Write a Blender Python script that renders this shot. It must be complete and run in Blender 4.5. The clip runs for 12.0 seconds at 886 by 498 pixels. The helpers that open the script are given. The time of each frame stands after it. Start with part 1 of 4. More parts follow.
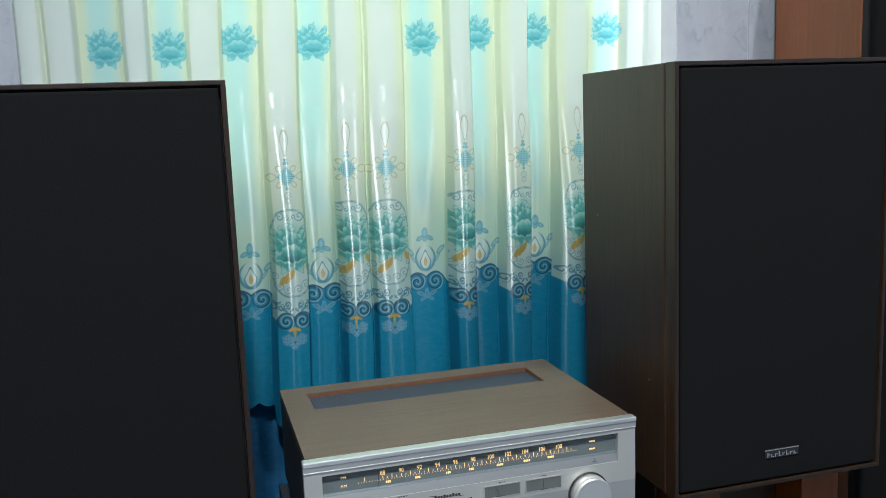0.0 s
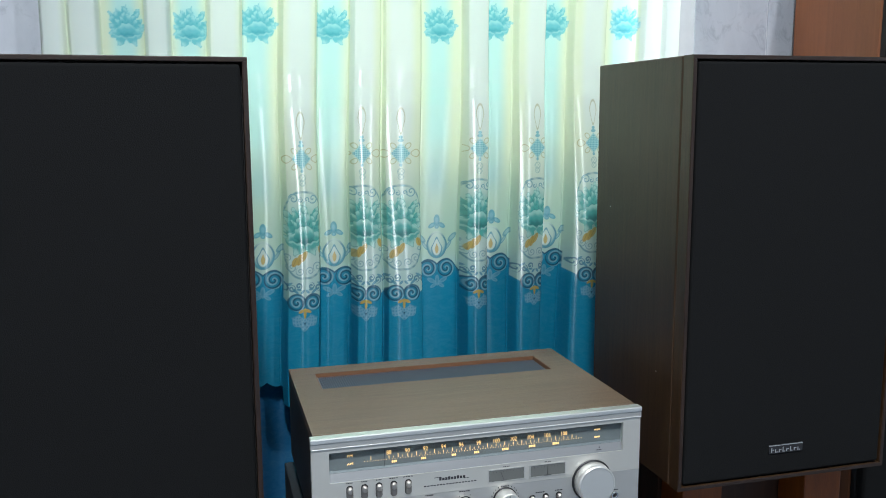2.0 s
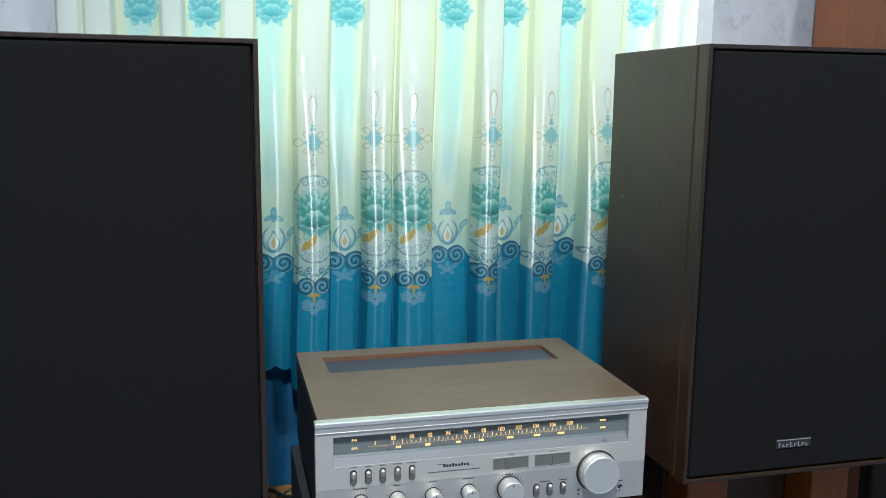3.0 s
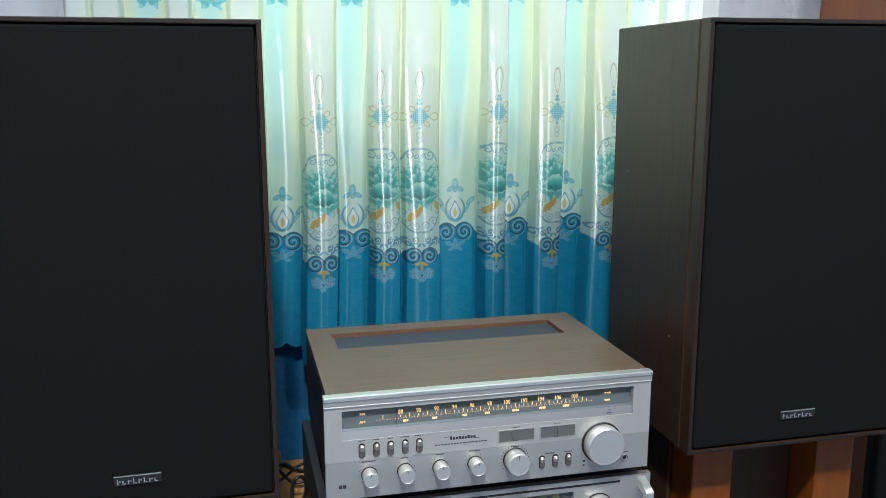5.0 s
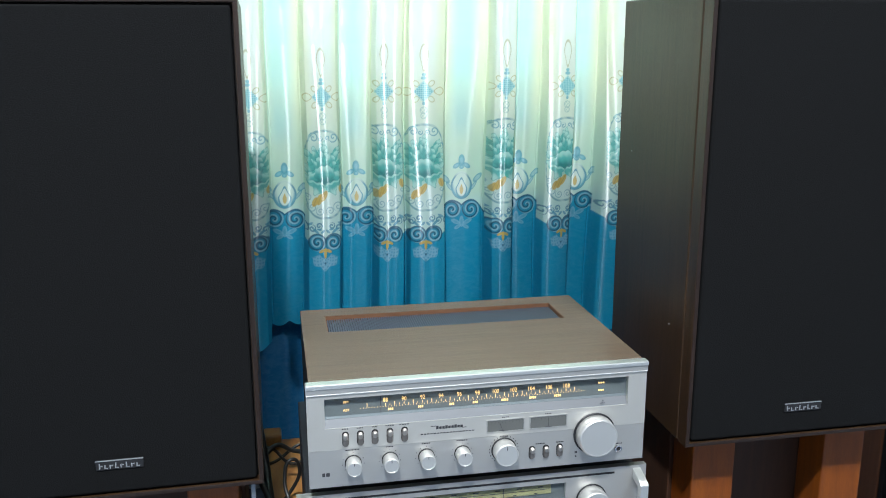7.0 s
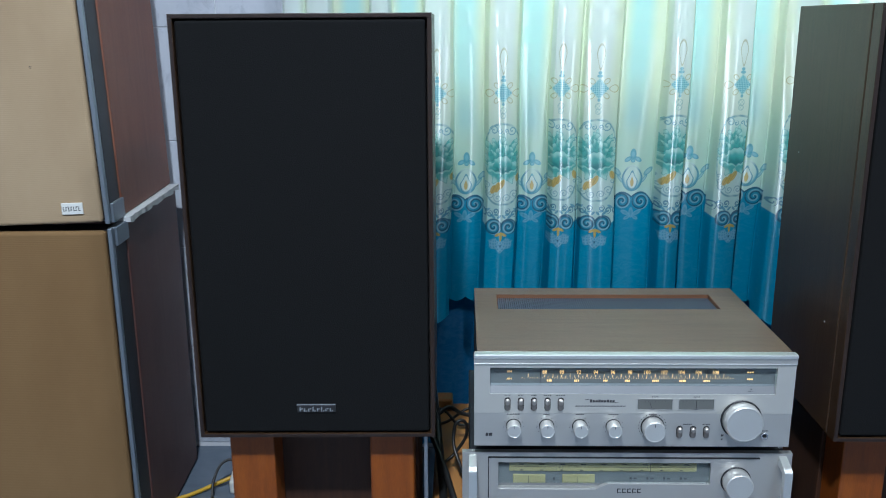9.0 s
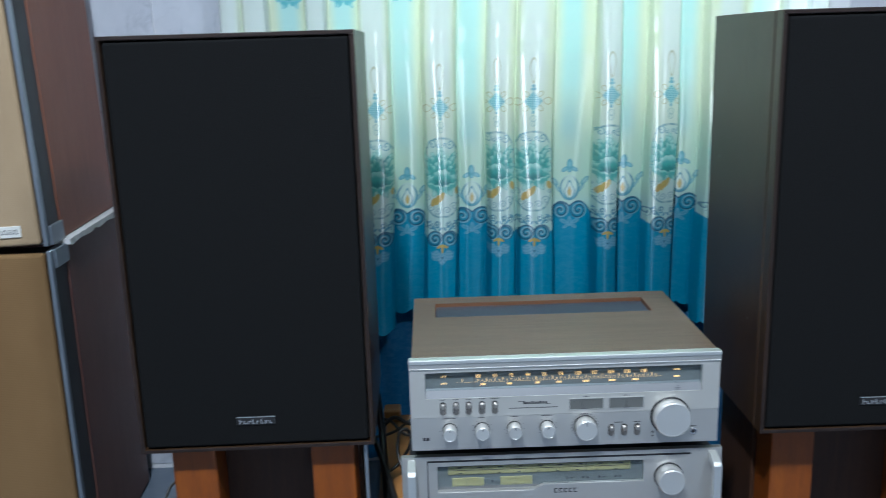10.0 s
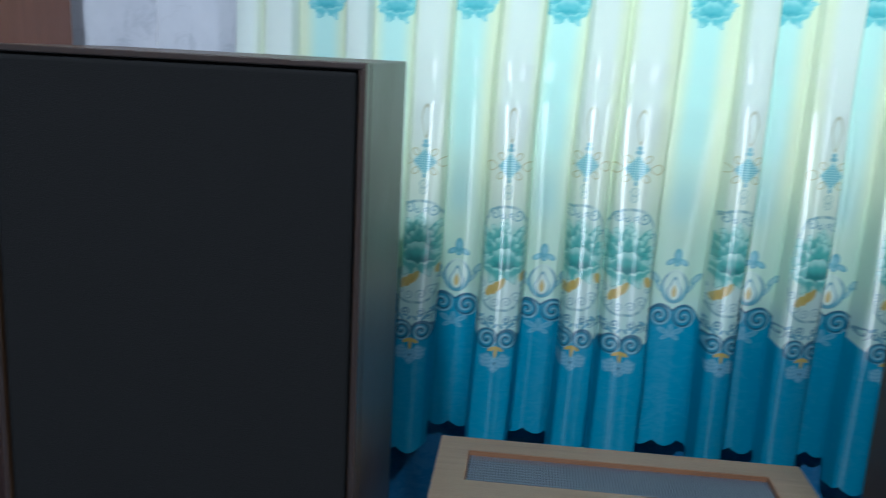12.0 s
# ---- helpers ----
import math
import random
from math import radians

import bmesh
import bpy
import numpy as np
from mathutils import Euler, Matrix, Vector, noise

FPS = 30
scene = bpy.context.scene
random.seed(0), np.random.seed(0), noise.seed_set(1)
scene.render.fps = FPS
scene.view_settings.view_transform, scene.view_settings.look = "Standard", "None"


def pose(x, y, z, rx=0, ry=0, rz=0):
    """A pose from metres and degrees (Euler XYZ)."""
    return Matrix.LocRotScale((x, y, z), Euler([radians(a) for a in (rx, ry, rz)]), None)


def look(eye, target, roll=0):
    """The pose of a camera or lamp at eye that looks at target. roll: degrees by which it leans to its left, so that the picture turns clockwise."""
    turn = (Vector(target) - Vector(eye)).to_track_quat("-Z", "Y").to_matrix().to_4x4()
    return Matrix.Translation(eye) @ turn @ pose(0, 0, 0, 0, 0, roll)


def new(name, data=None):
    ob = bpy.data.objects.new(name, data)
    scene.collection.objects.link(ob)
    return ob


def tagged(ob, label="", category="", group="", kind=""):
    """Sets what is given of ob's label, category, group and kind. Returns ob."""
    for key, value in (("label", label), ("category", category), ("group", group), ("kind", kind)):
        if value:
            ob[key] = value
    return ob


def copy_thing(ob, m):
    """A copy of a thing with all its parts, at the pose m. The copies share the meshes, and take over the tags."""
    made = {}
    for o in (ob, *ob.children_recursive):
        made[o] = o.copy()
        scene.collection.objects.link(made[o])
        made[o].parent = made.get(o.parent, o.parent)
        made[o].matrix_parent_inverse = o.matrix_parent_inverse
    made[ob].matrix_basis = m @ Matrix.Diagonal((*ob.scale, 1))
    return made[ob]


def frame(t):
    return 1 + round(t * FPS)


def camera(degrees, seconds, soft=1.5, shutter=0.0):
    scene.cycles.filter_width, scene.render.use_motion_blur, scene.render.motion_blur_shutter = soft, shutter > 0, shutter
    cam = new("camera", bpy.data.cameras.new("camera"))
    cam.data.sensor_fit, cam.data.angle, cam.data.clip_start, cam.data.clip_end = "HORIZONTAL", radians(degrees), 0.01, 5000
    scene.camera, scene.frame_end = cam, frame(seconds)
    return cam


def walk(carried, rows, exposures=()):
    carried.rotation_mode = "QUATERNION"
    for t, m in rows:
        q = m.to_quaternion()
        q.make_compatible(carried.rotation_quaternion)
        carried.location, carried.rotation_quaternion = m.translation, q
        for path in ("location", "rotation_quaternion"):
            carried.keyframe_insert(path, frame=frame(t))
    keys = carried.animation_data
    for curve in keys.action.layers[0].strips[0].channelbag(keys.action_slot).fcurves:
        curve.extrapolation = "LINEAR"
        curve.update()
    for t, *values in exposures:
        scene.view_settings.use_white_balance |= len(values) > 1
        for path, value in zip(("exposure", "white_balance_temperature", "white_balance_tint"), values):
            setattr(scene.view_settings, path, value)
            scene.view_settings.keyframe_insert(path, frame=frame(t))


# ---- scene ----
cam = camera(53.5, 12.0, soft=0.7, shutter=0.5)
PATH = [
    (0, (-0.113, -1.093, 0.952), (0.43, 0.809, 0.66), -2.2),
    (0.5, (-0.116, -1.094, 0.956), (0.428, 0.807, 0.656), -2.1),
    (1, (-0.119, -1.093, 0.947), (0.433, 0.806, 0.647), -1.7),
    (1.5, (-0.125, -1.1, 0.938), (0.417, 0.802, 0.643), -0.6),
    (2, (-0.123, -1.102, 0.939), (0.402, 0.804, 0.635), -0.3),
    (2.5, (-0.125, -1.096, 0.933), (0.385, 0.811, 0.615), 0.4),
    (3, (-0.113, -1.099, 0.938), (0.378, 0.811, 0.604), 0.7),
    (5, (-0.104, -1.117, 0.939), (0.354, 0.792, 0.555), -0.1),
    (5.5, (-0.096, -1.12, 0.943), (0.336, 0.796, 0.569), -0.1),
    (6, (-0.095, -1.122, 0.944), (0.31, 0.802, 0.582), 0.3),
    (6.5, (-0.077, -1.138, 0.938), (0.313, 0.791, 0.578), 0.5),
    (7, (-0.024, -1.091, 0.959), (0.34, 0.82, 0.496), -0.2),
    (7.5, (0.035, -1.004, 1.003), (0.264, 0.917, 0.498), -1.0),
    (7.7, (0.066, -1.002, 1.002), (0.164, 0.933, 0.505), -0.6),
    (9.3, (-0.026, -1.247, 0.995), (-0.073, 0.688, 0.493), -0.3),
    (9.5, (-0.015, -1.246, 0.992), (-0.061, 0.693, 0.504), -0.2),
    (10, (0.043, -1.26, 0.987), (0.065, 0.687, 0.531), -1.7),
    (10.5, (0.069, -1.267, 0.988), (0.194, 0.681, 0.554), -1.8),
    (11, (0.087, -1.174, 1.008), (0.197, 0.778, 0.59), -1.8),
    (11.5, (0.096, -0.87, 1.045), (0.125, 1.084, 0.618), 2.4),
    (12, (0.087, -0.769, 1.022), (-0.081, 1.176, 0.588), 3.0),
]
EXPOSURES = [(0, -0.15, 6500, 10), (1.5, -0.02, 6500, 10), (3, 0.10, 6500, 10), (5, 0.06, 6500, 10), (5.5, -0.13, 6450, 9), (6.5, 0.0, 6450, 9.5), (7, 0.40, 6450, 10.5), (7.5, 0.45, 6400, 10.5),
             (7.7, 0.45, 6350, 10.5), (9.3, -0.04, 5800, 9), (10.5, 0.0, 5950, 9), (11, 0.0, 6000, 9), (11.5, -0.22, 5950, 8.5), (12, -0.05, 5800, 9)]
walk(cam, [(t, look(eye, target, roll)) for t, eye, target, roll in PATH], EXPOSURES)

# ---- world and lights ----
world = bpy.data.worlds.new("world")
scene.world = world
world.use_nodes = True
wn = world.node_tree
sky = wn.nodes.new("ShaderNodeTexSky")
sky.sky_type, sky.sun_disc, sky.sun_elevation, sky.sun_rotation = "NISHITA", False, radians(40), radians(200)
wn.links.new(sky.outputs[0], wn.nodes["Background"].inputs[0])
wn.nodes["Background"].inputs[1].default_value = 0.10


def lamp(name, m, power, sx, sy, colour):
    d = bpy.data.lights.new(name, "AREA")
    d.shape, d.size, d.size_y, d.energy, d.color = "RECTANGLE", sx, sy, power, colour
    ob = new(name, d)
    ob.matrix_world = m
    return ob


WALL_Y = 0.72
# daylight in the window's opening behind the curtain
lamp("window_light", look((0.355, 0.80, 1.45), (0.355, 0.0, 1.2)), 17.0, 0.97, 1.1, (1.0, 0.985, 0.97))
# tubes under the ceiling
LAMPS = ((1.00, -1.25, 37.0), (-0.22, -1.45, 95.0))
for x, y, power in LAMPS:
    d = bpy.data.lights.new("ceiling_lamp_light", "AREA")
    d.shape, d.size, d.energy, d.color = "DISK", 0.15, power, (0.90, 0.955, 1.0)
    new("ceiling_lamp_light", d).matrix_world = look((x, y, 2.62), (x, y, 0))


# ---- materials ----
class Mat:
    """A short way to wire a node material."""

    def __init__(self, name):
        self.m = bpy.data.materials.new(name)
        self.m.use_nodes = True
        self.t = self.m.node_tree
        self.b = self.t.nodes["Principled BSDF"]
        self.out = self.t.nodes["Material Output"]
        self.tc = self.t.nodes.new("ShaderNodeTexCoord")

    def node(self, kind, **values):
        n = self.t.nodes.new("ShaderNode" + kind)
        for k, v in values.items():
            n.inputs[k.replace("_", " ")].default_value = v
        return n

    def link(self, a, b):
        self.t.links.new(a, b)

    def coords(self, scale):
        n = self.node("Mapping", Scale=scale)
        self.link(self.tc.outputs["Object"], n.inputs[0])
        return n.outputs[0]

    def noise(self, scale, stretch=(1, 1, 1), detail=5.0, rough=0.6, warp=0.0):
        n = self.node("TexNoise", Scale=scale, Detail=detail, Roughness=rough, Distortion=warp)
        self.link(self.coords(stretch), n.inputs["Vector"])
        return n.outputs["Fac"]

    def ramp(self, fac, stops):
        n = self.node("ValToRGB")
        e = n.color_ramp.elements
        while len(e) < len(stops):
            e.new(0.5)
        for el, (p, c) in zip(e, stops):
            el.position, el.color = p, (*c, 1)
        self.link(fac, n.inputs[0])
        return n.outputs[0]

    def mix(self, fac, a, b, blend="MIX"):
        n = self.t.nodes.new("ShaderNodeMix")
        n.data_type, n.blend_type = "RGBA", blend
        for sock, v in ((n.inputs[0], fac), (n.inputs[6], a), (n.inputs[7], b)):
            if isinstance(v, (int, float)):
                sock.default_value = v
            elif isinstance(v, tuple):
                sock.default_value = (*v, 1)
            else:
                self.link(v, sock)
        return n.outputs[2]

    def span(self, fac, lo, hi):
        n = self.node("MapRange")
        n.inputs[3].default_value, n.inputs[4].default_value = lo, hi
        self.link(fac, n.inputs[0])
        return n.outputs[0]

    def bump(self, fac, strength, distance=0.001):
        n = self.node("Bump", Strength=strength, Distance=distance)
        self.link(fac, n.inputs["Height"])
        self.link(n.outputs[0], self.b.inputs["Normal"])

    def set(self, **values):
        for k, v in values.items():
            sock = self.b.inputs[k.replace("_", " ")]
            if isinstance(v, (int, float)):
                sock.default_value = v
            elif isinstance(v, tuple):
                sock.default_value = (*v, 1)
            else:
                self.link(v, sock)
        return self


def wood(name, dark, mid, light, grain, rough=(0.35, 0.5), wear=0.15):
    """Wood with its grain along one axis: grain is the stretch of the coordinates."""
    m = Mat(name)
    fine = m.noise(90, grain, 6, 0.65)
    broad = m.noise(9, grain, 3, 0.55, 0.6)
    c = m.ramp(broad, [(0.25, dark), (0.5, mid), (0.8, light)])
    c = m.mix(0.45, c, m.ramp(fine, [(0.3, dark), (0.55, mid), (0.75, light)]))
    smudge = m.noise(5, (1, 1, 1), 4)
    c = m.mix(m.span(smudge, 0.0, wear), c, tuple(0.55 * v for v in dark))
    m.set(Base_Color=c, Roughness=m.span(smudge, *rough))
    m.bump(fine, 0.25, 0.0006)
    return m.m


def plain(name, colour, rough=0.5, metal=0.0, vary=0.12, scale=25, bump=0.05):
    m = Mat(name)
    n = m.noise(scale, (1, 1, 1), 5)
    c = m.mix(n, tuple(v * (1 - vary) for v in colour), tuple(min(1, v * (1 + vary)) for v in colour))
    m.set(Base_Color=c, Metallic=metal, Roughness=m.span(m.noise(7), max(0.02, rough - 0.08), min(1, rough + 0.08)))
    m.bump(m.noise(scale * 12), bump, 0.0004)
    return m.m


def brushed(name, colour, rough=0.35, along=(1, 60, 60), metal=0.9):
    m = Mat(name)
    n = m.noise(60, along, 4, 0.7)
    smudge = m.noise(6, (1, 1, 1), 3)
    m.set(Base_Color=m.mix(n, tuple(v * 0.9 for v in colour), colour), Metallic=metal, Roughness=m.span(smudge, rough - 0.06, rough + 0.08))
    m.bump(n, 0.06, 0.0002)
    return m.m


def glow(name, colour, power):
    m = Mat(name)
    m.set(Base_Color=tuple(0.5 * v for v in colour), Emission_Color=colour, Emission_Strength=power, Roughness=0.6)
    return m.m


def cloth(name, colour, scale, stretch, strength=0.6, vary=0.25, stain=None):
    m = Mat(name)
    weave = m.noise(scale, stretch, 2, 0.5)
    blot = m.noise(4, (1, 1, 1), 5)
    c = m.mix(weave, tuple(v * (1 - vary) for v in colour), tuple(v * (1 + vary) for v in colour))
    if stain:
        c = m.mix(m.ramp(blot, [(0.42, (0, 0, 0)), (0.75, (0.7, 0.7, 0.7))]), c, stain)
    m.set(Base_Color=c, Roughness=0.95)
    m.b.inputs["Specular IOR Level"].default_value = 0.15
    m.bump(weave, strength, 0.0008)
    return m.m


def glass(name, tint=(0.9, 0.95, 0.95), rough=0.05, alpha=0.18):
    """Thin clear plastic: mostly seen through, with a gloss."""
    m = Mat(name)
    clear = m.node("BsdfTransparent", Color=(*tint, 1))
    gloss = m.node("BsdfGlossy", Roughness=rough, Color=(1, 1, 1, 1))
    f = m.node("Fresnel", IOR=1.45)
    mx = m.node("MixShader")
    m.link(f.outputs[0], mx.inputs[0])
    m.link(clear.outputs[0], mx.inputs[1])
    m.link(gloss.outputs[0], mx.inputs[2])
    m.link(mx.outputs[0], m.out.inputs[0])
    return m.m


CABINET = wood("dark_walnut_veneer", (0.014, 0.0065, 0.0028), (0.042, 0.021, 0.0090), (0.074, 0.042, 0.019), (14, 14, 0.7), (0.32, 0.44))
CABINET_EDGE = wood("walnut_edge", (0.012, 0.008, 0.006), (0.022, 0.015, 0.010), (0.036, 0.025, 0.017), (14, 14, 0.7))
LIP = wood("worn_lip", (0.009, 0.005, 0.004), (0.016, 0.008, 0.005), (0.034, 0.017, 0.010), (14, 14, 0.7))
CASE = wood("receiver_veneer", (0.076, 0.049, 0.032), (0.126, 0.086, 0.057), (0.172, 0.123, 0.084), (0.7, 14, 14), (0.29, 0.42))
CASE_EDGE = wood("receiver_veneer_cut", (0.10, 0.045, 0.022), (0.16, 0.075, 0.036), (0.22, 0.11, 0.055), (0.7, 14, 14))
ORANGE = wood("orange_lacquered_wood", (0.112, 0.025, 0.0010), (0.198, 0.047, 0.0020), (0.270, 0.075, 0.0040), (8, 8, 0.8), (0.4, 0.55))
BENCH = wood("orange_bench_wood", (0.28, 0.12, 0.035), (0.42, 0.19, 0.055), (0.5, 0.25, 0.08), (8, 0.8, 8), (0.3, 0.45))
BROWNBOARD = wood("brown_board", (0.021, 0.0066, 0.0021), (0.047, 0.0160, 0.0052), (0.074, 0.028, 0.0098), (9, 9, 0.8), (0.55, 0.7), 0.4)
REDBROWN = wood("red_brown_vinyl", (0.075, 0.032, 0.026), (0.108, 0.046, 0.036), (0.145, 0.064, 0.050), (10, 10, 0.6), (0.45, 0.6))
AMBERSIDE = wood("amber_brown_vinyl", (0.17, 0.048, 0.016), (0.22, 0.068, 0.022), (0.27, 0.092, 0.032), (10, 10, 0.6), (0.6, 0.75))
GRILLE = cloth("black_grille_cloth", (0.0050, 0.0053, 0.0056), 900, (1, 1, 1), 0.5)
GRILLE_EDGE = plain("black_grille_edge", (0.006, 0.005, 0.005), 0.8)
def ribbed_cloth(name, colour, stain):
    """Speaker cloth with fine woven ribs across and blotchy ageing."""
    m = Mat(name)
    w = m.node("TexWave", Scale=95.0, Distortion=1.2, Detail=2.0)
    w.bands_direction = "Z"
    m.link(m.tc.outputs["Object"], w.inputs["Vector"])
    blot, fine = m.noise(3.2, (1, 1, 0.6), 5, 0.6), m.noise(300, (0.3, 0.3, 1), 2)
    c = m.mix(m.span(w.outputs["Fac"], 0.0, 0.10), colour, tuple(0.6 * v for v in colour))
    c = m.mix(m.span(fine, 0.0, 0.15), c, tuple(0.7 * v for v in colour))
    c = m.mix(m.ramp(blot, [(0.38, (0, 0, 0)), (0.72, (0.75, 0.75, 0.75))]), c, stain)
    m.set(Base_Color=c, Roughness=0.95)
    m.b.inputs["Specular IOR Level"].default_value = 0.12
    m.bump(w.outputs["Fac"], 0.12, 0.0008)
    return m.m


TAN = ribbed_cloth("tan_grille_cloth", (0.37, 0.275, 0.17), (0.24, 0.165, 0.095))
# browned with age; its colour is also darkened for the dimmer light low down
TAN_OLD_SHADED = ribbed_cloth("tan_grille_cloth_browned_shaded", (0.205, 0.124, 0.056), (0.135, 0.078, 0.033))
SILVER = brushed("brushed_aluminium", (0.64, 0.63, 0.585), 0.45, (1, 60, 60), 0.7)
SILVER_LOW = brushed("brushed_aluminium_lower", (0.555, 0.55, 0.525), 0.42, (1, 60, 60), 0.75)
TRIM = brushed("polished_trim", (0.82, 0.83, 0.80), 0.42)
KNOB = brushed("turned_knob", (0.74, 0.735, 0.70), 0.34, (20, 20, 20), 0.75)
LEVER = brushed("lever_metal", (0.30, 0.275, 0.25), 0.4)
LEVERCAP = brushed("lever_cap_metal", (0.46, 0.435, 0.40), 0.42)
CHROME = plain("chrome", (0.75, 0.76, 0.78), 0.12, 1.0, 0.05)
BLACK = plain("black_plastic", (0.012, 0.012, 0.013), 0.45)
DARKMETAL = plain("dark_painted_steel", (0.020, 0.021, 0.024), 0.5)
VENTMETAL = brushed("vent_steel", (0.13, 0.155, 0.205), 0.36, (1, 40, 40), 0.6)
DIAL = plain("dial_grey", (0.135, 0.142, 0.145), 0.5)
LEDGE = brushed("dial_ledge", (0.25, 0.26, 0.27), 0.55)
METERFACE = plain("meter_face", (0.10, 0.105, 0.10), 0.6)
YELLOWFACE = plain("yellow_dial_face", (0.36, 0.315, 0.15), 0.55)
INK = plain("ink", (0.03, 0.03, 0.035), 0.6)
WHITEINK = plain("pale_ink", (0.38, 0.40, 0.42), 0.5, 0.3)
AMBER = glow("amber_dial_light", (1.0, 0.58, 0.22), 1.5)
PANE = glass("clear_pane")
CABLE = plain("black_cable", (0.012, 0.012, 0.012), 0.4)
YELLOWCABLE = plain("yellow_cable", (0.55, 0.33, 0.02), 0.4)
WHITEPLASTIC = plain("white_plastic", (0.62, 0.62, 0.58), 0.4)
ALU = brushed("old_aluminium_strip", (0.30, 0.34, 0.38), 0.34, (50, 50, 1), 0.75)
FOAM = plain("pale_foam_strip", (0.50, 0.50, 0.50), 0.8, 0, 0.3, 60, 0.5)
TUBE = glow("lit_tube", (0.93, 0.97, 1.0), 8.0)
PAINT = plain("white_paint", (0.72, 0.73, 0.72), 0.6)
# sides of the upper stacked unit: lighter and redder than REDBROWN
REDBROWN_UP = wood("upper_red_brown_vinyl", (0.135, 0.044, 0.022), (0.19, 0.066, 0.035), (0.23, 0.088, 0.05), (10, 10, 0.6), (0.45, 0.6))


def wall_material():
    m = Mat("grey_marbled_panel")
    big = m.noise(3.5, (1, 1, 0.7), 6, 0.65, 0.8)
    spots = m.noise(26, (1, 1, 0.8), 6, 0.7, 1.2)
    c = m.ramp(big, [(0.3, (0.40, 0.43, 0.49)), (0.55, (0.49, 0.52, 0.575)), (0.75, (0.57, 0.595, 0.64))])
    c = m.mix(m.ramp(spots, [(0.52, (0, 0, 0)), (0.66, (0.55, 0.55, 0.55))]), c, (0.30, 0.325, 0.38))
    m.set(Base_Color=c, Roughness=0.38)
    m.bump(spots, 0.08)
    return m.m


def floor_material():
    m = Mat("blue_grey_tile")
    n = m.noise(6, (1, 1, 1), 7, 0.65, 1.0)
    r = m.node("ObjectInfo").outputs["Random"]
    c = m.ramp(n, [(0.3, (0.085, 0.11, 0.145)), (0.6, (0.12, 0.15, 0.19)), (0.8, (0.16, 0.195, 0.24))])
    c = m.mix(m.span(r, 0.0, 0.25), c, (0.12, 0.14, 0.18))
    m.set(Base_Color=c, Roughness=m.span(m.noise(12), 0.12, 0.3))
    return m.m


def curtain_material(name, attribute, through_light):
    """Printed satin: lets some light through; the print's fourth value is how silky the weave is."""
    m = Mat(name)
    a = m.node("Attribute")
    a.attribute_name = attribute
    weave = m.noise(260, (1, 1, 0.6), 3, 0.6)
    jacquard = m.noise(34, (1, 1, 1.6), 4, 0.7, 2.0)
    c = m.mix(m.ramp(jacquard, [(0.40, (0, 0, 0)), (0.75, (0.055, 0.055, 0.055))]), a.outputs["Color"], (0.55, 0.80, 0.85))
    m.set(Base_Color=c, Roughness=0.6)
    m.link(m.span(a.outputs["Alpha"], 0.15, 0.3), m.b.inputs["Specular IOR Level"])
    m.bump(m.mix(0.5, weave, jacquard), 0.07, 0.0005)
    tr = m.node("BsdfTranslucent")
    m.link(c, tr.inputs[0])
    mx = m.node("MixShader")
    mx.inputs[0].default_value = through_light
    m.link(m.b.outputs[0], mx.inputs[1])
    m.link(tr.outputs[0], mx.inputs[2])
    # the threads run across, so that the shine is drawn out up and down
    tang = m.node("VectorMath")
    tang.operation = "CROSS_PRODUCT"
    tang.inputs[1].default_value = (0, 0, 1)
    m.link(m.node("NewGeometry").outputs["Normal"], tang.inputs[0])
    shine = m.node("BsdfAnisotropic", Roughness=0.335, Anisotropy=0.73, Rotation=0.0)
    m.link(tang.outputs[0], shine.inputs["Tangent"])
    top = m.node("MixShader")
    m.link(m.span(a.outputs["Alpha"], 0.0, 0.15), top.inputs[0])
    m.link(mx.outputs[0], top.inputs[1])
    m.link(shine.outputs[0], top.inputs[2])
    m.link(top.outputs[0], m.out.inputs[0])
    return m.m


WALLPANEL, FLOORTILE = wall_material(), floor_material()
PRINT = curtain_material("printed_satin", "print", 0.42)
LINING = curtain_material("plain_lining", "print", 0.22)


# ---- building helpers ----
def part(name, bm, material, parent=None, label="", smooth=False):
    me = bpy.data.meshes.new(name)
    if smooth:
        for f in bm.faces:
            f.smooth = True
    bm.to_mesh(me)
    bm.free()
    me.materials.append(material)
    ob = new(name, me)
    if parent:
        ob.parent = parent
    if label:
        ob["label"] = label
    return ob


def thing(name, m, label, category, group="", kind=""):
    ob = new(name)
    ob.matrix_world = m
    return tagged(ob, label, category, group, kind)


def add_box(bm, x0, x1, y0, y1, z0, z1, bevel=0.0, segments=2):
    vs = [bm.verts.new(p) for p in ((x0, y0, z0), (x1, y0, z0), (x1, y1, z0), (x0, y1, z0), (x0, y0, z1), (x1, y0, z1), (x1, y1, z1), (x0, y1, z1))]
    fs = [bm.faces.new([vs[i] for i in q]) for q in ((3, 2, 1, 0), (4, 5, 6, 7), (0, 1, 5, 4), (1, 2, 6, 5), (2, 3, 7, 6), (3, 0, 4, 7))]
    if bevel:
        es = list({e for f in fs for e in f.edges})
        bmesh.ops.bevel(bm, geom=es, offset=bevel, segments=segments, affect="EDGES", profile=0.5)
    return bm


def box(x0, x1, y0, y1, z0, z1, bevel=0.0, segments=2):
    return add_box(bmesh.new(), x0, x1, y0, y1, z0, z1, bevel, segments)


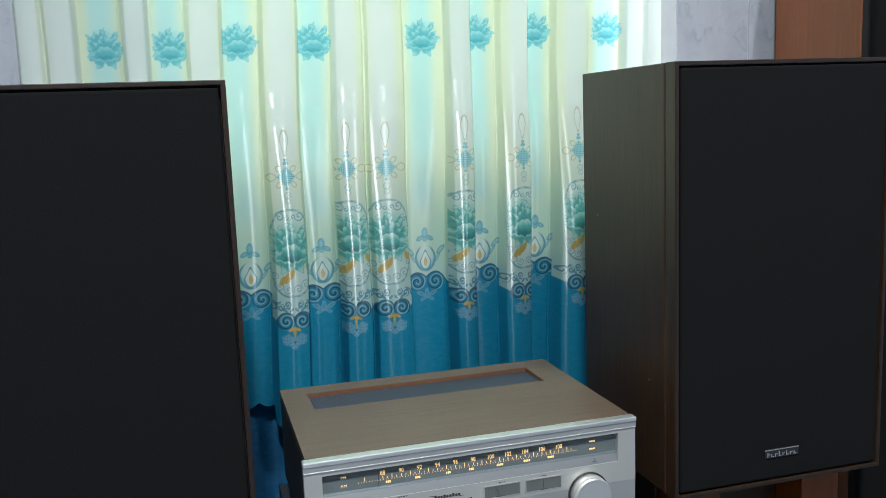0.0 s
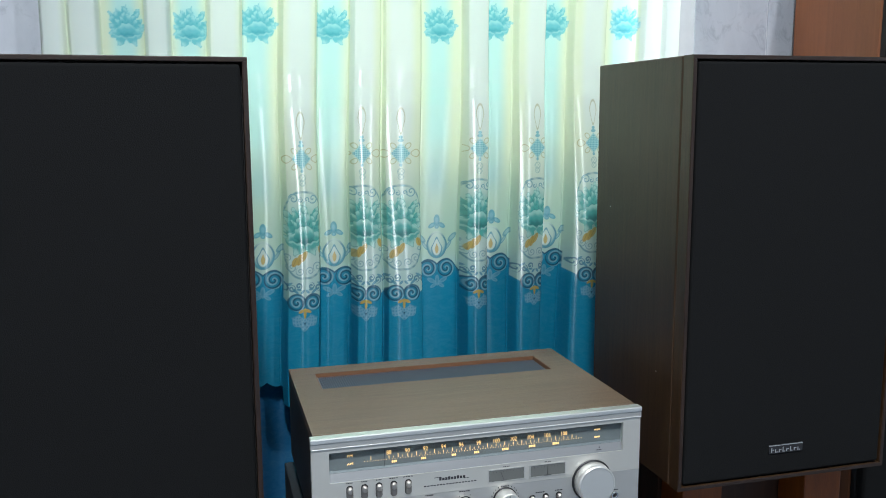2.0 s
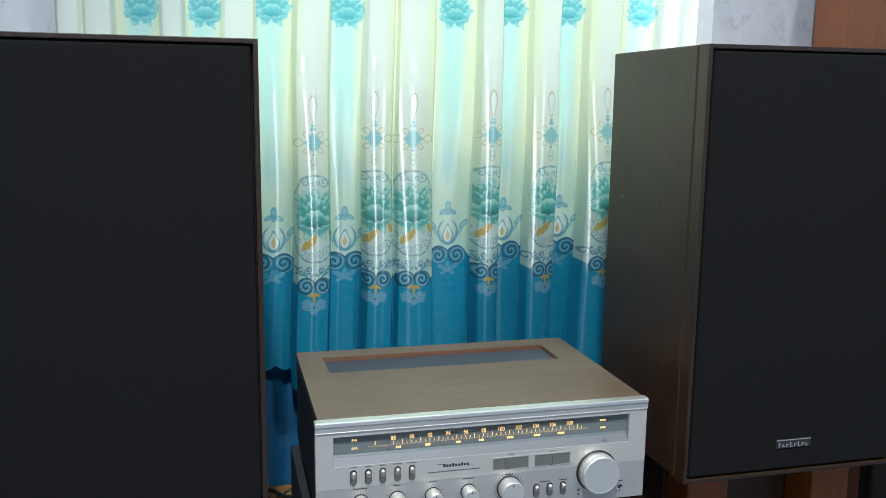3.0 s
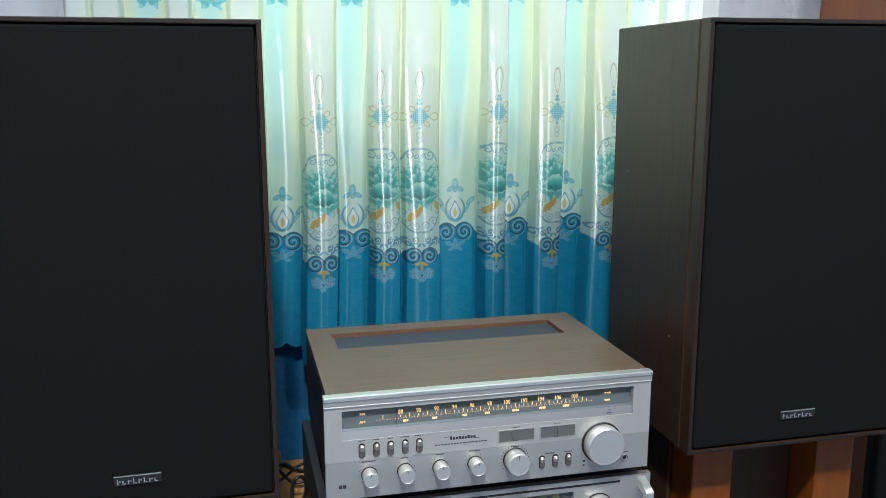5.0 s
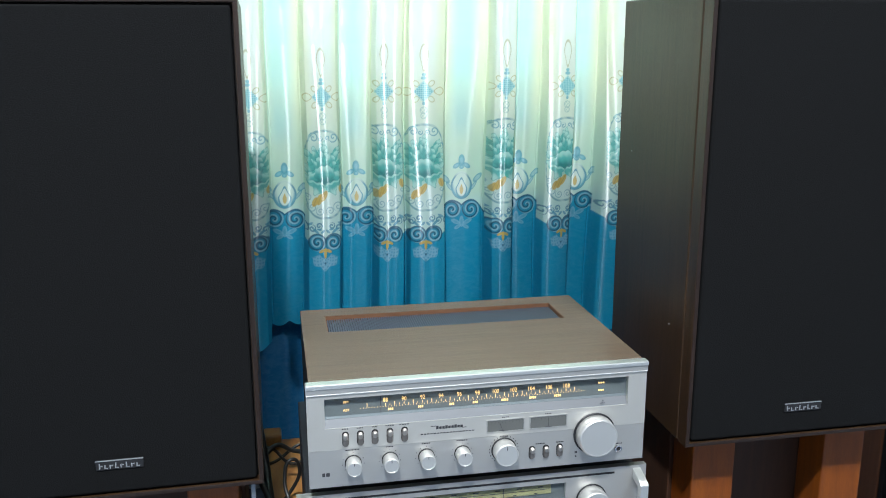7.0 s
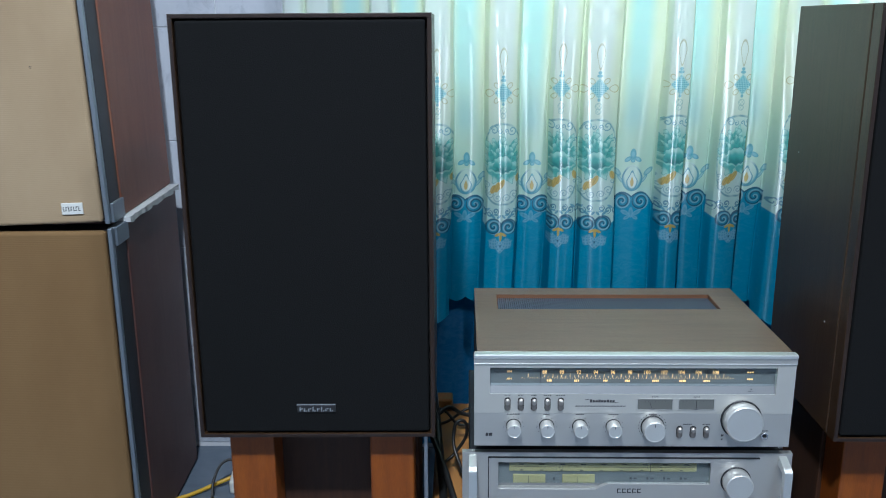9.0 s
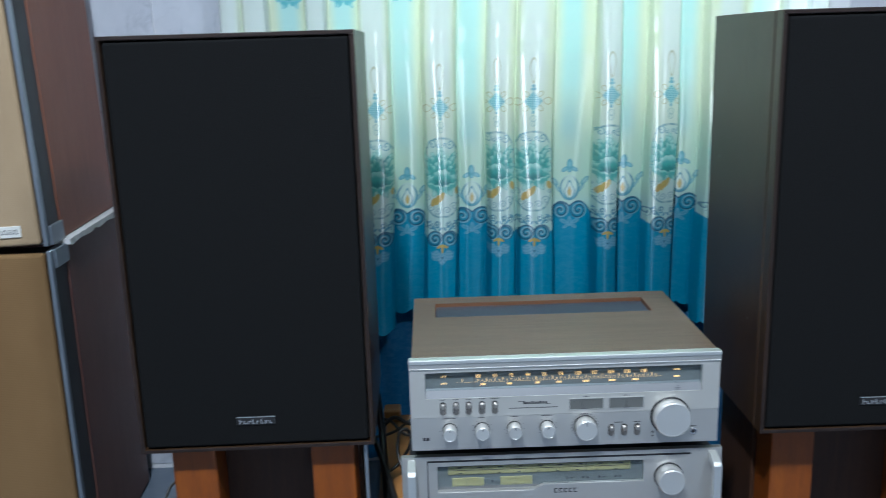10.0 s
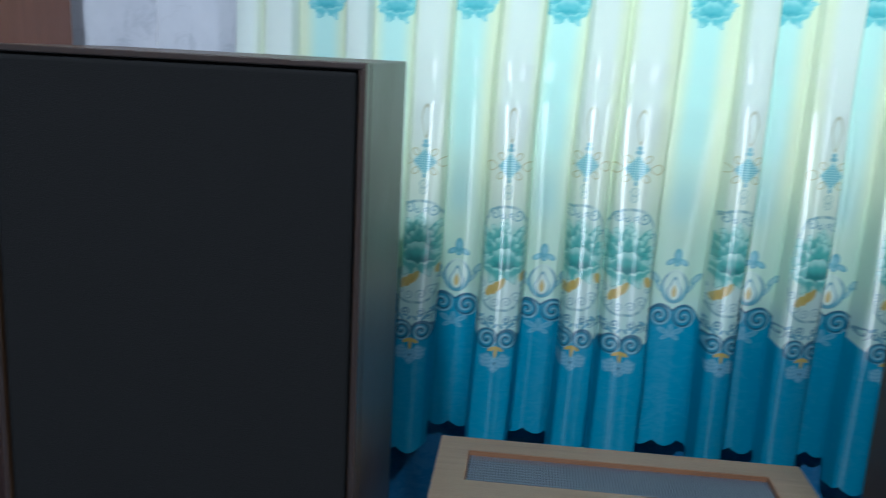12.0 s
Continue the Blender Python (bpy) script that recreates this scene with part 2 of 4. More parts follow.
def add_ring(bm, profile, centre, n=40):
    """A turned solid about the y axis, from (radius, y) pairs; closes where the radius is 0."""
    rings = []
    for r, y in profile:
        if r < 1e-6:
            rings.append([bm.verts.new((centre[0], y, centre[1]))])
        else:
            rings.append([bm.verts.new((centre[0] + r * math.cos(2 * math.pi * i / n), y, centre[1] + r * math.sin(2 * math.pi * i / n))) for i in range(n)])
    for a, b in zip(rings, rings[1:]):
        for i in range(n):
            j = (i + 1) % n
            if len(a) == 1:
                bm.faces.new((a[0], b[j], b[i]))
            elif len(b) == 1:
                bm.faces.new((a[i], a[j], b[0]))
            else:
                bm.faces.new((a[i], a[j], b[j], b[i]))
    return bm


def frame_bars(bm, x0, x1, z0, z1, y0, y1, w, bevel=0.0):
    """Four butted bars round an opening in the x-z plane."""
    add_box(bm, x0, x1, y0, y1, z1 - w, z1, bevel)
    add_box(bm, x0, x1, y0, y1, z0, z0 + w, bevel)
    add_box(bm, x0, x0 + w, y0, y1, z0 + w, z1 - w, bevel)
    add_box(bm, x1 - w, x1, y0, y1, z0 + w, z1 - w, bevel)
    return bm


def lettering(name, words, size, x, y, z, material, parent, depth=0.0003, squeeze=1.0):
    cu = bpy.data.curves.new(name, "FONT")
    cu.body, cu.size, cu.align_x, cu.align_y, cu.extrude, cu.resolution_u = words, size, "CENTER", "CENTER", depth, 2
    ob = bpy.data.objects.new(name, cu)
    scene.collection.objects.link(ob)
    dg = bpy.context.evaluated_depsgraph_get()
    me = bpy.data.meshes.new_from_object(ob.evaluated_get(dg))
    bpy.data.objects.remove(ob)
    bpy.data.curves.remove(cu)
    me.transform(pose(x, y, z, 90) @ Matrix.Diagonal((squeeze, 1, 1, 1)))
    me.materials.clear()
    me.materials.append(material)
    out = new(name, me)
    out.parent = parent
    return out


def tube(name, points, radius, material, parent=None):
    """A cable along smooth points."""
    cu = bpy.data.curves.new(name, "CURVE")
    cu.dimensions, cu.bevel_depth, cu.bevel_resolution, cu.resolution_u = "3D", radius, 3, 8
    sp = cu.splines.new("BEZIER")
    sp.bezier_points.add(len(points) - 1)
    for b, p in zip(sp.bezier_points, points):
        b.co, b.handle_left_type, b.handle_right_type = p, "AUTO", "AUTO"
    ob = new(name, cu)
    dg = bpy.context.evaluated_depsgraph_get()
    me = bpy.data.meshes.new_from_object(ob.evaluated_get(dg))
    bpy.data.objects.remove(ob)
    me.materials.clear()
    me.materials.append(material)
    for p in me.polygons:
        p.use_smooth = True
    out = new(name, me)
    if parent:
        out.parent = parent
    return out


# ---- the room ----
X0, X1, Y0, H = -1.9, 2.3, -4.2, 2.75
tagged(part("floor", box(X0, X1, Y0, WALL_Y, -0.12, -0.006), plain("grout", (0.12, 0.13, 0.14), 0.8)), "blue-grey glossy tiled floor", "floor", kind="structure")
tagged(part("ceiling", box(X0 - 0.1, X1 + 0.1, Y0 - 0.1, WALL_Y + 0.18, H, H + 0.1), PAINT), "plain white ceiling", "ceiling", kind="structure")
back = plain("wall_core", (0.62, 0.64, 0.67), 0.7)
WX0, WX1, WZ0, WZ1 = -0.15, 0.86, 0.85, 2.05  # the window's opening
bm = bmesh.new()
add_box(bm, X0 - 0.1, WX0, WALL_Y, WALL_Y + 0.16, -0.12, H)
add_box(bm, WX1, X1 + 0.1, WALL_Y, WALL_Y + 0.16, -0.12, H)
add_box(bm, WX0, WX1, WALL_Y, WALL_Y + 0.16, -0.12, WZ0)
add_box(bm, WX0, WX1, WALL_Y, WALL_Y + 0.16, WZ1, H)
wall_north = tagged(part("wall_north", bm, back), "grey marbled panelled wall behind the curtain", "wall", kind="structure")
tagged(part("wall_west", box(X0 - 0.1, X0, Y0, WALL_Y, -0.12, H), WALLPANEL), "grey marbled side wall", "wall", kind="structure")
tagged(part("wall_east", box(X1, X1 + 0.1, Y0, WALL_Y, -0.12, H), WALLPANEL), "grey marbled side wall", "wall", kind="structure")
tagged(part("wall_south", box(X0 - 0.1, X1 + 0.1, Y0 - 0.1, Y0, -0.12, H), WALLPANEL), "grey marbled rear wall", "wall", kind="structure")
window = thing("window_1", Matrix(), "white framed window hidden behind the curtain", "window", kind="structure")
bm = frame_bars(bmesh.new(), WX0, WX1, WZ0, WZ1, WALL_Y + 0.11, WALL_Y + 0.15, 0.05, 0.004)
add_box(bm, 0.335, 0.375, WALL_Y + 0.11, WALL_Y + 0.15, WZ0 + 0.05, WZ1 - 0.05, 0.004)
part("window_frame", bm, PAINT, window)
for a, b in ((WX0 + 0.05, 0.335), (0.375, WX1 - 0.05)):
    p = part("pane", box(a, b, WALL_Y + 0.128, WALL_Y + 0.132, WZ0 + 0.05, WZ1 - 0.05), PANE, window)
    p.visible_shadow = False
for x, y, power in LAMPS:
    t = thing("ceiling_light", pose(x, y, H), "round white lamp under the ceiling", "light", "ceiling lights")
    bm = add_ring(bmesh.new(), [(0, 0), (0.09, 0), (0.09, 0.02), (0.075, 0.035), (0, 0.035)], (0, 0), 32)
    bm.transform(pose(0, 0, 0, -90))
    part("housing", bm, PAINT, t, smooth=True)
    bm = add_ring(bmesh.new(), [(0.072, 0.035), (0.072, 0.09), (0.066, 0.105), (0, 0.112)], (0, 0), 32)
    bm.transform(pose(0, 0, 0, -90))
    part("diffuser", bm, TUBE, t, "lit diffuser", True)


# ---- the curtain ----
# folds from one side to the other: (left edge, right edge, forward fold?, middle of its print)
FOLDS = [(-0.396, -0.349, 1, -0.38), (-0.349, -0.293, 1, -0.318), (-0.293, -0.213, 0, -0.246), (-0.213, -0.167, 1, -0.19),
         (-0.167, -0.101, 0, -0.13), (-0.101, -0.037, 1, -0.071), (-0.037, 0.031, 0, -0.008), (0.031, 0.103, 1, 0.068),
         (0.103, 0.168, 0, 0.134), (0.168, 0.23, 1, 0.189), (0.23, 0.313, 1, 0.266), (0.313, 0.402, 0, 0.354),
         (0.402, 0.456, 1, 0.43), (0.456, 0.513, 0, 0.47), (0.513, 0.581, 1, 0.558), (0.581, 0.632, 0, 0.595),
         (0.632, 0.717, 1, 0.681), (0.717, 0.794, 0, 0.763), (0.794, 0.842, 1, 0.82), (0.842, 0.889, 1, 0.861)]


def ease(v, a, b):
    """0 below a, 1 above b, smooth between."""
    s = np.clip((v - a) / (b - a), 0, 1)
    return s * s * (3 - 2 * s)


def stroke(d, w, soft=0.0008):
    return 1 - ease(np.abs(d), w, w + 2 * soft)


def spiral(u, z, cu, cz, radius, pitch, sense, start=0.0):
    """How near a point is to a scroll's line, up to its radius."""
    r, th = np.hypot(u - cu, z - cz), sense * np.arctan2(z - cz, u - cu) + start
    d = (r - pitch * th / (2 * np.pi) + pitch / 2) % pitch - pitch / 2
    return np.where(r < radius, np.abs(d), 1.0)


def ellipse(u, z, cu, cz, a, b, turn=0.0):
    c, s = math.cos(turn), math.sin(turn)
    p, q = (u - cu) * c + (z - cz) * s, -(u - cu) * s + (z - cz) * c
    return np.hypot(p / a, q / b), p / a, q / b


def lay(col, mask, colour):
    col[..., :3] += mask[..., None] * (np.asarray(colour) - col[..., :3])


def peony(col, u, z, cz, size, dark, mid, pale, weight=1.0):
    """A printed peony: petals laid from the back to the front, dark at the root and pale at the tip."""
    u, z = u + 0.0011 * np.sin(430 * z + 90 * u) + 0.0007 * np.sin(810 * u + 300 * z), z + 0.0010 * np.sin(470 * u + 210 * z)
    base = cz - 0.25 * size
    rng = random.Random(11)
    rows = [(148, 0.50, 0.40, 0.23), (-148, 0.50, 0.40, 0.23)]
    for reach, spread, count in ((0.84, 52, 6), (0.70, 82, 8), (0.56, 104, 8), (0.42, 96, 6)):
        for k in range(count):
            angle = -spread + 2 * spread * (k + 0.5) / count + rng.uniform(-9, 9)
            rows.append((angle, reach * rng.uniform(0.92, 1.06), rng.uniform(0.26, 0.42), rng.uniform(0.11, 0.19)))
    for k, (angle, reach, a, b) in enumerate(rows):
        t = radians(90 - angle)
        r, p, q = ellipse(u, z, reach * size * math.cos(t), base + reach * size * math.sin(t), a * size, b * size, t)
        r = np.hypot(p, q * (1 + 0.35 * ease(p, 0.2, 1.0)))
        m = weight * (1 - ease(r, 0.90, 1.0))
        lay(col, m, dark)
        lay(col, m * ease(p + 0.25 * np.abs(q), -0.55, 0.25), mid)
        lay(col, 0.95 * m * ease(p - 0.35 * np.abs(q), 0.0, 0.62) * (1 - 0.75 * ease(r, 0.80, 0.95)), pale)
        lay(col, 0.5 * m * stroke(q, 0.02, 0.06) * (1 - ease(p, 0.0, 0.8)), dark)
    # the wide cupped petals in front
    for pu, pz, a, b, turn in ((-0.42, -0.36, 0.40, 0.20, 0.35), (0.44, -0.35, 0.40, 0.20, -0.35), (0.0, -0.22, 0.46, 0.30, 0.0)):
        r, p, q = ellipse(u, z, pu * size, cz + pz * size, a * size, b * size, turn)
        m = weight * (1 - ease(r, 0.90, 1.02))
        lay(col, m, dark)
        lay(col, m * ease(q, -0.95, -0.05), mid)
        lay(col, 0.85 * m * ease(q + 0.25 * p * p, 0.0, 0.75), pale)
    for s in (-1, 1):
        r, p, q = ellipse(u, z, s * 0.40 * size, cz - 0.62 * size, 0.42 * size, 0.10 * size, s * 0.22)
        lay(col, 0.9 * weight * (1 - ease(r, 0.8, 1.05)), mid)
        lay(col, 0.7 * weight * stroke(q - 0.7, 0.15, 0.2) * (1 - ease(np.abs(p), 0.7, 1.0)), pale)


def print_of(u, z, forward):
    """The cloth's print, with backlit glow put into the recess colour, at u across a fold and z up it; the fourth value
    is its silkiness.
    """
    col = np.zeros(u.shape + (4,))
    cream, white, aqua = (0.755, 0.825, 0.645), (0.75, 0.83, 0.81), (0.53, 0.83, 0.83)
    sage, pale, blue, line = (0.52, 0.73, 0.61), (0.52, 0.74, 0.71), (0.005, 0.285, 0.465), (0.005, 0.110, 0.195)
    deep, soft = (0.022, 0.27, 0.41), (0.42, 0.66, 0.72)
    gold, gold_dark = (0.62, 0.43, 0.08), (0.40, 0.26, 0.04)
    au = np.abs(u)
    lay(col, np.ones(u.shape), cream)
    lay(col, 0.9 * (1 - ease(z, 0.70, 0.88)), sage)
    if forward:
        lay(col, (0.35 + 0.6 * ease(z, 0.80, 0.95)) * (1 - ease(au, 0.014, 0.036)), white)
        lay(col, 0.8 * (1 - ease(z, 0.615, 0.665)), pale)
    else:
        # aqua middle: daylight glowing through the recessed cloth, put into its colour
        lay(col, (0.9 * ease(z, 0.80, 0.90)) * (1 - ease(np.abs(u + 0.004), 0.008, 0.038)), aqua)
        lay(col, 0.75 * (1 - ease(np.abs(u + 0.004), 0.004, 0.036)) * ease(z, 0.735, 0.80) * (1 - ease(z, 0.81, 0.90)), (0.42, 0.69, 0.71))
        lay(col, 0.7 * (1 - ease(z, 0.62, 0.66)), pale)
    # where the blue begins: shoulders over the scrolls
    if forward:
        rim = np.where(au < 0.0325, 0.578 + np.sqrt(np.clip(0.0165 ** 2 - (au - 0.016) ** 2, 0, 1)), 0.578 + 0.55 * (au - 0.0325))
    else:
        rim = np.where(au > 0.021, 0.633 - 34 * (au - 0.021) ** 2, 0.633 - 22 * (0.021 - au) ** 2)
        rim = np.maximum(rim, 0.585)
    lay(col, 1 - ease(z - rim, -0.0015, 0.0015), blue)
    if forward:
        # loop, knot and pendant
        r, p, q = ellipse(u, z, 0, 0.921, 0.0082, 0.025)
        r = np.hypot(p * (1 + 0.9 * ease(-q, -0.3, 0.95)), q)
        lay(col, 0.65 * stroke((r - 1) * 0.0085, 0.0002, 0.0006), (0.36, 0.33, 0.14))
        for s in (-1, 1):
            r, p, q = ellipse(u, z, s * 0.029, 0.857, 0.0088, 0.0078)
            r = np.hypot(p, q * (1 + 0.45 * ease(-s * p, -0.4, 1.0)))
            lay(col, 0.75 * stroke((r - 1) * 0.0085, 0.0003, 0.0006), (0.44, 0.37, 0.10))
            for t in (-0.75, 0.75):
                r, p, q = ellipse(u, z, s * 0.0145, 0.857 + t * 0.020, 0.0065, 0.0045, s * t)
                lay(col, 0.7 * stroke((r - 1) * 0.0055, 0.0003, 0.0006), (0.42, 0.38, 0.10))
        # the knot is many small round turns of cord with an uneven outline
        w1, w2 = (u + (z - 0.857)) / 0.0076, (u - (z - 0.857)) / 0.0076
        r = au * 1.02 + np.abs(z - 0.857) * 0.95 + 0.0022 * np.cos(2 * np.pi * w1) * np.cos(2 * np.pi * w2)
        knot = 1 - ease(r, 0.0185, 0.0215)
        lay(col, 0.85 * knot, (0.20, 0.56, 0.63))
        lay(col, 0.85 * knot * ease(np.cos(2 * np.pi * w1) * np.cos(2 * np.pi * w2) + 0.35 * np.cos(2 * np.pi * (w1 + w2) * 1.5), 0.15, 0.7), (0.045, 0.34, 0.45))
        lay(col, 0.8 * knot * ease(-np.cos(2 * np.pi * w1) * np.cos(2 * np.pi * w2), 0.3, 0.9), (0.52, 0.76, 0.76))
        for zz, rr in ((0.889, 0.0042), (0.8825, 0.0062), (0.834, 0.0032)):
            r, _, _ = ellipse(u, z, 0, zz, rr, 0.0036)
            lay(col, 0.85 * (1 - ease(r, 0.75, 1.1)), (0.09, 0.42, 0.53))
        for zz, rr in ((0.821, 0.0072), (0.8105, 0.0060)):
            r, _, _ = ellipse(u, z, 0, zz, rr, rr)
            lay(col, 0.55 * (1 - ease(r, 0.9, 1.1)) * ease(np.sin(900 * u) * np.sin(820 * z), -0.3, 0.5), (0.30, 0.52, 0.50))
            lay(col, 0.5 * stroke((r - 0.9) * rr, 0.0003, 0.0006), (0.24, 0.46, 0.46))
        # medallion: a fine scrolled line round a peony
        r = (np.abs(u / 0.041) ** 3 + np.abs((z - 0.710) / 0.087) ** 3) ** (1 / 3)
        lay(col, 0.55 * (1 - ease(r, 0.88, 1.0)) * ease(z, 0.70, 0.80), (0.62, 0.80, 0.76))
        lay(col, 0.7 * (1 - ease(r, 0.88, 1.0)) * (1 - ease(z, 0.66, 0.69)), (0.64, 0.80, 0.77))
        lay(col, (0.6 + 0.25 * np.sin(420 * z + 300 * u)) * stroke((r - 0.96) * 0.041, 0.0004, 0.0006), (0.06, 0.30, 0.38))
        for s in (-1, 1):
            for cu, zz, rr, pitch in ((0.020, 0.781, 0.0105, 0.0072), (0.0335, 0.752, 0.0065, 0.0060), (0.007, 0.779, 0.0055, 0.0052)):
                lay(col, 0.8 * stroke(spiral(u, z, s * cu, zz, rr, pitch, -s), 0.0006, 0.0006), (0.06, 0.33, 0.42))
            for cu, zz, rr, pitch in ((0.026, 0.648, 0.0100, 0.0064), (0.010, 0.640, 0.0090, 0.0058), (0.034, 0.668, 0.0070, 0.0058)):
                lay(col, 0.7 * stroke(spiral(u, z, s * cu, zz, rr, pitch, s), 0.0004, 0.0006), (0.10, 0.34, 0.43))
        # soft green bleed round the flower
        r, _, _ = ellipse(u, z, 0, 0.722, 0.044, 0.054)
        lay(col, 0.6 * (1 - ease(r, 0.55, 1.05)), (0.16, 0.55, 0.47))
        peony(col, u / 1.04, 0.724 + (z - 0.724) / 1.20, 0.724, 0.0440, (0.006, 0.205, 0.205), (0.080, 0.45, 0.415), (0.50, 0.79, 0.72))
        for cu, cz, a, turn in ((-0.0200, 0.6580, 0.0105, 1.15), (-0.0110, 0.6630, 0.0120, 1.25), (-0.0025, 0.6690, 0.0125, 1.05), (0.0335, 0.6800, 0.0095, 1.9)):
            r, p, q = ellipse(u, z, cu, cz, a, 0.0058, turn)
            lay(col, 0.9 * (1 - ease(r, 0.85, 1.05)), gold)
            lay(col, 0.5 * stroke(q * 0.005, 0.0003, 0.0006) * (1 - ease(r, 0.8, 1.0)), gold_dark)
        # white ground with curling leaves, then a heart of two scrolls, gold cross and lace fan
        for s in (-1, 1):
            for cu, cz, rr, pitch, turn in ((0.0125, 0.6110, 0.0068, 0.0056, 1), (0.0260, 0.6060, 0.0075, 0.0060, -1)):
                lay(col, 0.85 * stroke(spiral(u, z, s * cu, cz, rr, pitch, s * turn, 0.8), 0.0011, 0.0006), (0.02, 0.21, 0.34))
            for cu, cz, a, b, t in ((0.019, 0.601, 0.009, 0.0030, 0.7), (0.005, 0.600, 0.006, 0.0028, -0.8), (0.031, 0.614, 0.008, 0.0028, -0.5), (0.012, 0.604, 0.006, 0.0022, 0.1)):
                r, p, q = ellipse(u, z, s * cu, cz, a, b, s * t)
                lay(col, 0.85 * (1 - ease(r, 0.7, 1.05)), (0.05, 0.31, 0.45))
            lay(col, 0.85 * stroke(spiral(u, z, s * 0.0425, 0.607, 0.0105, 0.0080, s, 1.2), 0.0009, 0.0006), (0.02, 0.20, 0.32))
            r = np.hypot(u - s * 0.016, z - 0.578)
            on = 1 - ease(r, 0.0155, 0.0170)
            lay(col, 0.8 * on, deep)
            lay(col, 0.95 * on * stroke(spiral(u, z, s * 0.016, 0.578, 0.0175, 0.0092, s, 1.5), 0.0011), line)
            lay(col, 0.6 * on * stroke(spiral(u, z, s * 0.016, 0.578, 0.0165, 0.0092, s, 3.6), 0.0008), soft)
            lay(col, 0.9 * stroke(r - 0.0165, 0.0007) * ease(z + 0.5 * au, 0.570, 0.584), line)
            r, _, _ = ellipse(u, z, s * 0.0062, 0.5625, 0.0072, 0.0030, -s * 0.45)
            lay(col, 0.9 * (1 - ease(r, 0.8, 1.1)), gold)
        r, _, _ = ellipse(u, z, 0, 0.5585, 0.0030, 0.0100)
        lay(col, 0.9 * (1 - ease(r, 0.8, 1.1)), gold)
        fan, th = np.hypot(u, z - 0.562), np.arctan2(u, -(z - 0.562))
        edge = 0.031 + 0.0024 * np.cos(9 * th)
        on = (1 - ease(fan - edge, -0.001, 0.001)) * ease(fan, 0.011, 0.014) * (1 - ease(np.abs(th), 1.0, 1.2))
        lay(col, 0.40 * on, (0.46, 0.66, 0.74))
        lay(col, 0.55 * on * ease(np.cos(18 * th) * np.cos(fan * 800), 0.0, 0.6), (0.03, 0.27, 0.44))
        lay(col, 0.9 * (1 - ease(np.hypot(u, z - 0.541), 0.0012, 0.0026)), line)
    else:
        # upper peony, with a soft bleed of blue
        r, _, _ = ellipse(u, z, 0, 1.113, 0.036, 0.037)
        lay(col, 0.5 * (1 - ease(r, 0.6, 1.05)), (0.26, 0.66, 0.71))
        peony(col, u, z, 1.113, 0.0375, (0.065, 0.40, 0.50), (0.17, 0.56, 0.63), (0.40, 0.73, 0.75), 0.85)
        # tulip: a cup of leaves round a drop, with a trefoil over it
        r, p, q = ellipse(u, z, 0, 0.664, 0.0225, 0.0290)
        r = np.hypot(p * (1 + 0.25 * ease(q, 0.0, 1.0)), q)
        lay(col, 0.55 * (1 - ease(r, 0.94, 1.02)), (0.64, 0.79, 0.74))
        lay(col, 0.85 * stroke((r - 0.93) * 0.0225, 0.0012) * (1 - ease(q, 0.45, 0.95)), (0.03, 0.25, 0.37))
        lay(col, 0.7 * (1 - ease(r, 0.9, 1.0)) * ease(r, 0.62, 0.85) * (1 - ease(q, -0.5, 0.5)), (0.12, 0.42, 0.53))
        r, p, q = ellipse(u, z, 0, 0.658, 0.0120, 0.0205)
        r = np.hypot(p * (1 + 1.3 * ease(q, -0.1, 1.0)), q)
        lay(col, 0.9 * (1 - ease(r, 0.9, 1.0)), (0.70, 0.82, 0.76))
        lay(col, 0.85 * stroke((r - 0.95) * 0.012, 0.0006), (0.05, 0.31, 0.43))
        r, p, q = ellipse(u, z, 0, 0.655, 0.0042, 0.0110)
        lay(col, 0.85 * (1 - ease(np.hypot(p * (1 + ease(q, 0, 1)), q), 0.8, 1.1)), gold)
        for cu, cz, a, b, t in ((0, 0.7150, 0.0068, 0.0120, 0), (-0.0105, 0.7040, 0.0092, 0.0050, 0.55), (0.0105, 0.7040, 0.0092, 0.0050, -0.55), (0, 0.7010, 0.0050, 0.0045, 0)):
            r, p, q = ellipse(u, z, cu, cz, a, b, t)
            lay(col, 0.85 * (1 - ease(r, 0.85, 1.08)), (0.06, 0.37, 0.49))
            lay(col, 0.6 * (1 - ease(r, 0.3, 0.7)), (0.30, 0.60, 0.68))
        for s in (-1, 1):
            for cu, cz, a, b, t in ((0.0345, 0.678, 0.0130, 0.0058, 0.75), (0.0265, 0.662, 0.0115, 0.0035, 0.95)):
                r, p, q = ellipse(u, z, s * cu, cz, a, b, s * t)
                lay(col, 0.8 * (1 - ease(r, 0.85, 1.08)), (0.08, 0.35, 0.45))
                lay(col, 0.6 * (1 - ease(r, 0.4, 0.8)), (0.44, 0.66, 0.66))
            # scrolls with a broad dark outline
            r = np.hypot(u - s * 0.0205, z - 0.613)
            on = 1 - ease(r, 0.0185, 0.0200)
            lay(col, 0.75 * on, deep)
            lay(col, 0.95 * on * stroke(spiral(u, z, s * 0.0205, 0.613, 0.0205, 0.0105, -s, 2.0), 0.0014), line)
            lay(col, 0.6 * on * stroke(spiral(u, z, s * 0.0205, 0.613, 0.0195, 0.0105, -s, 3.7), 0.0009), (0.36, 0.60, 0.68))
        lay(col, 0.9 * stroke(z - rim + 0.0012, 0.0012) * ease(z, 0.588, 0.594), line)
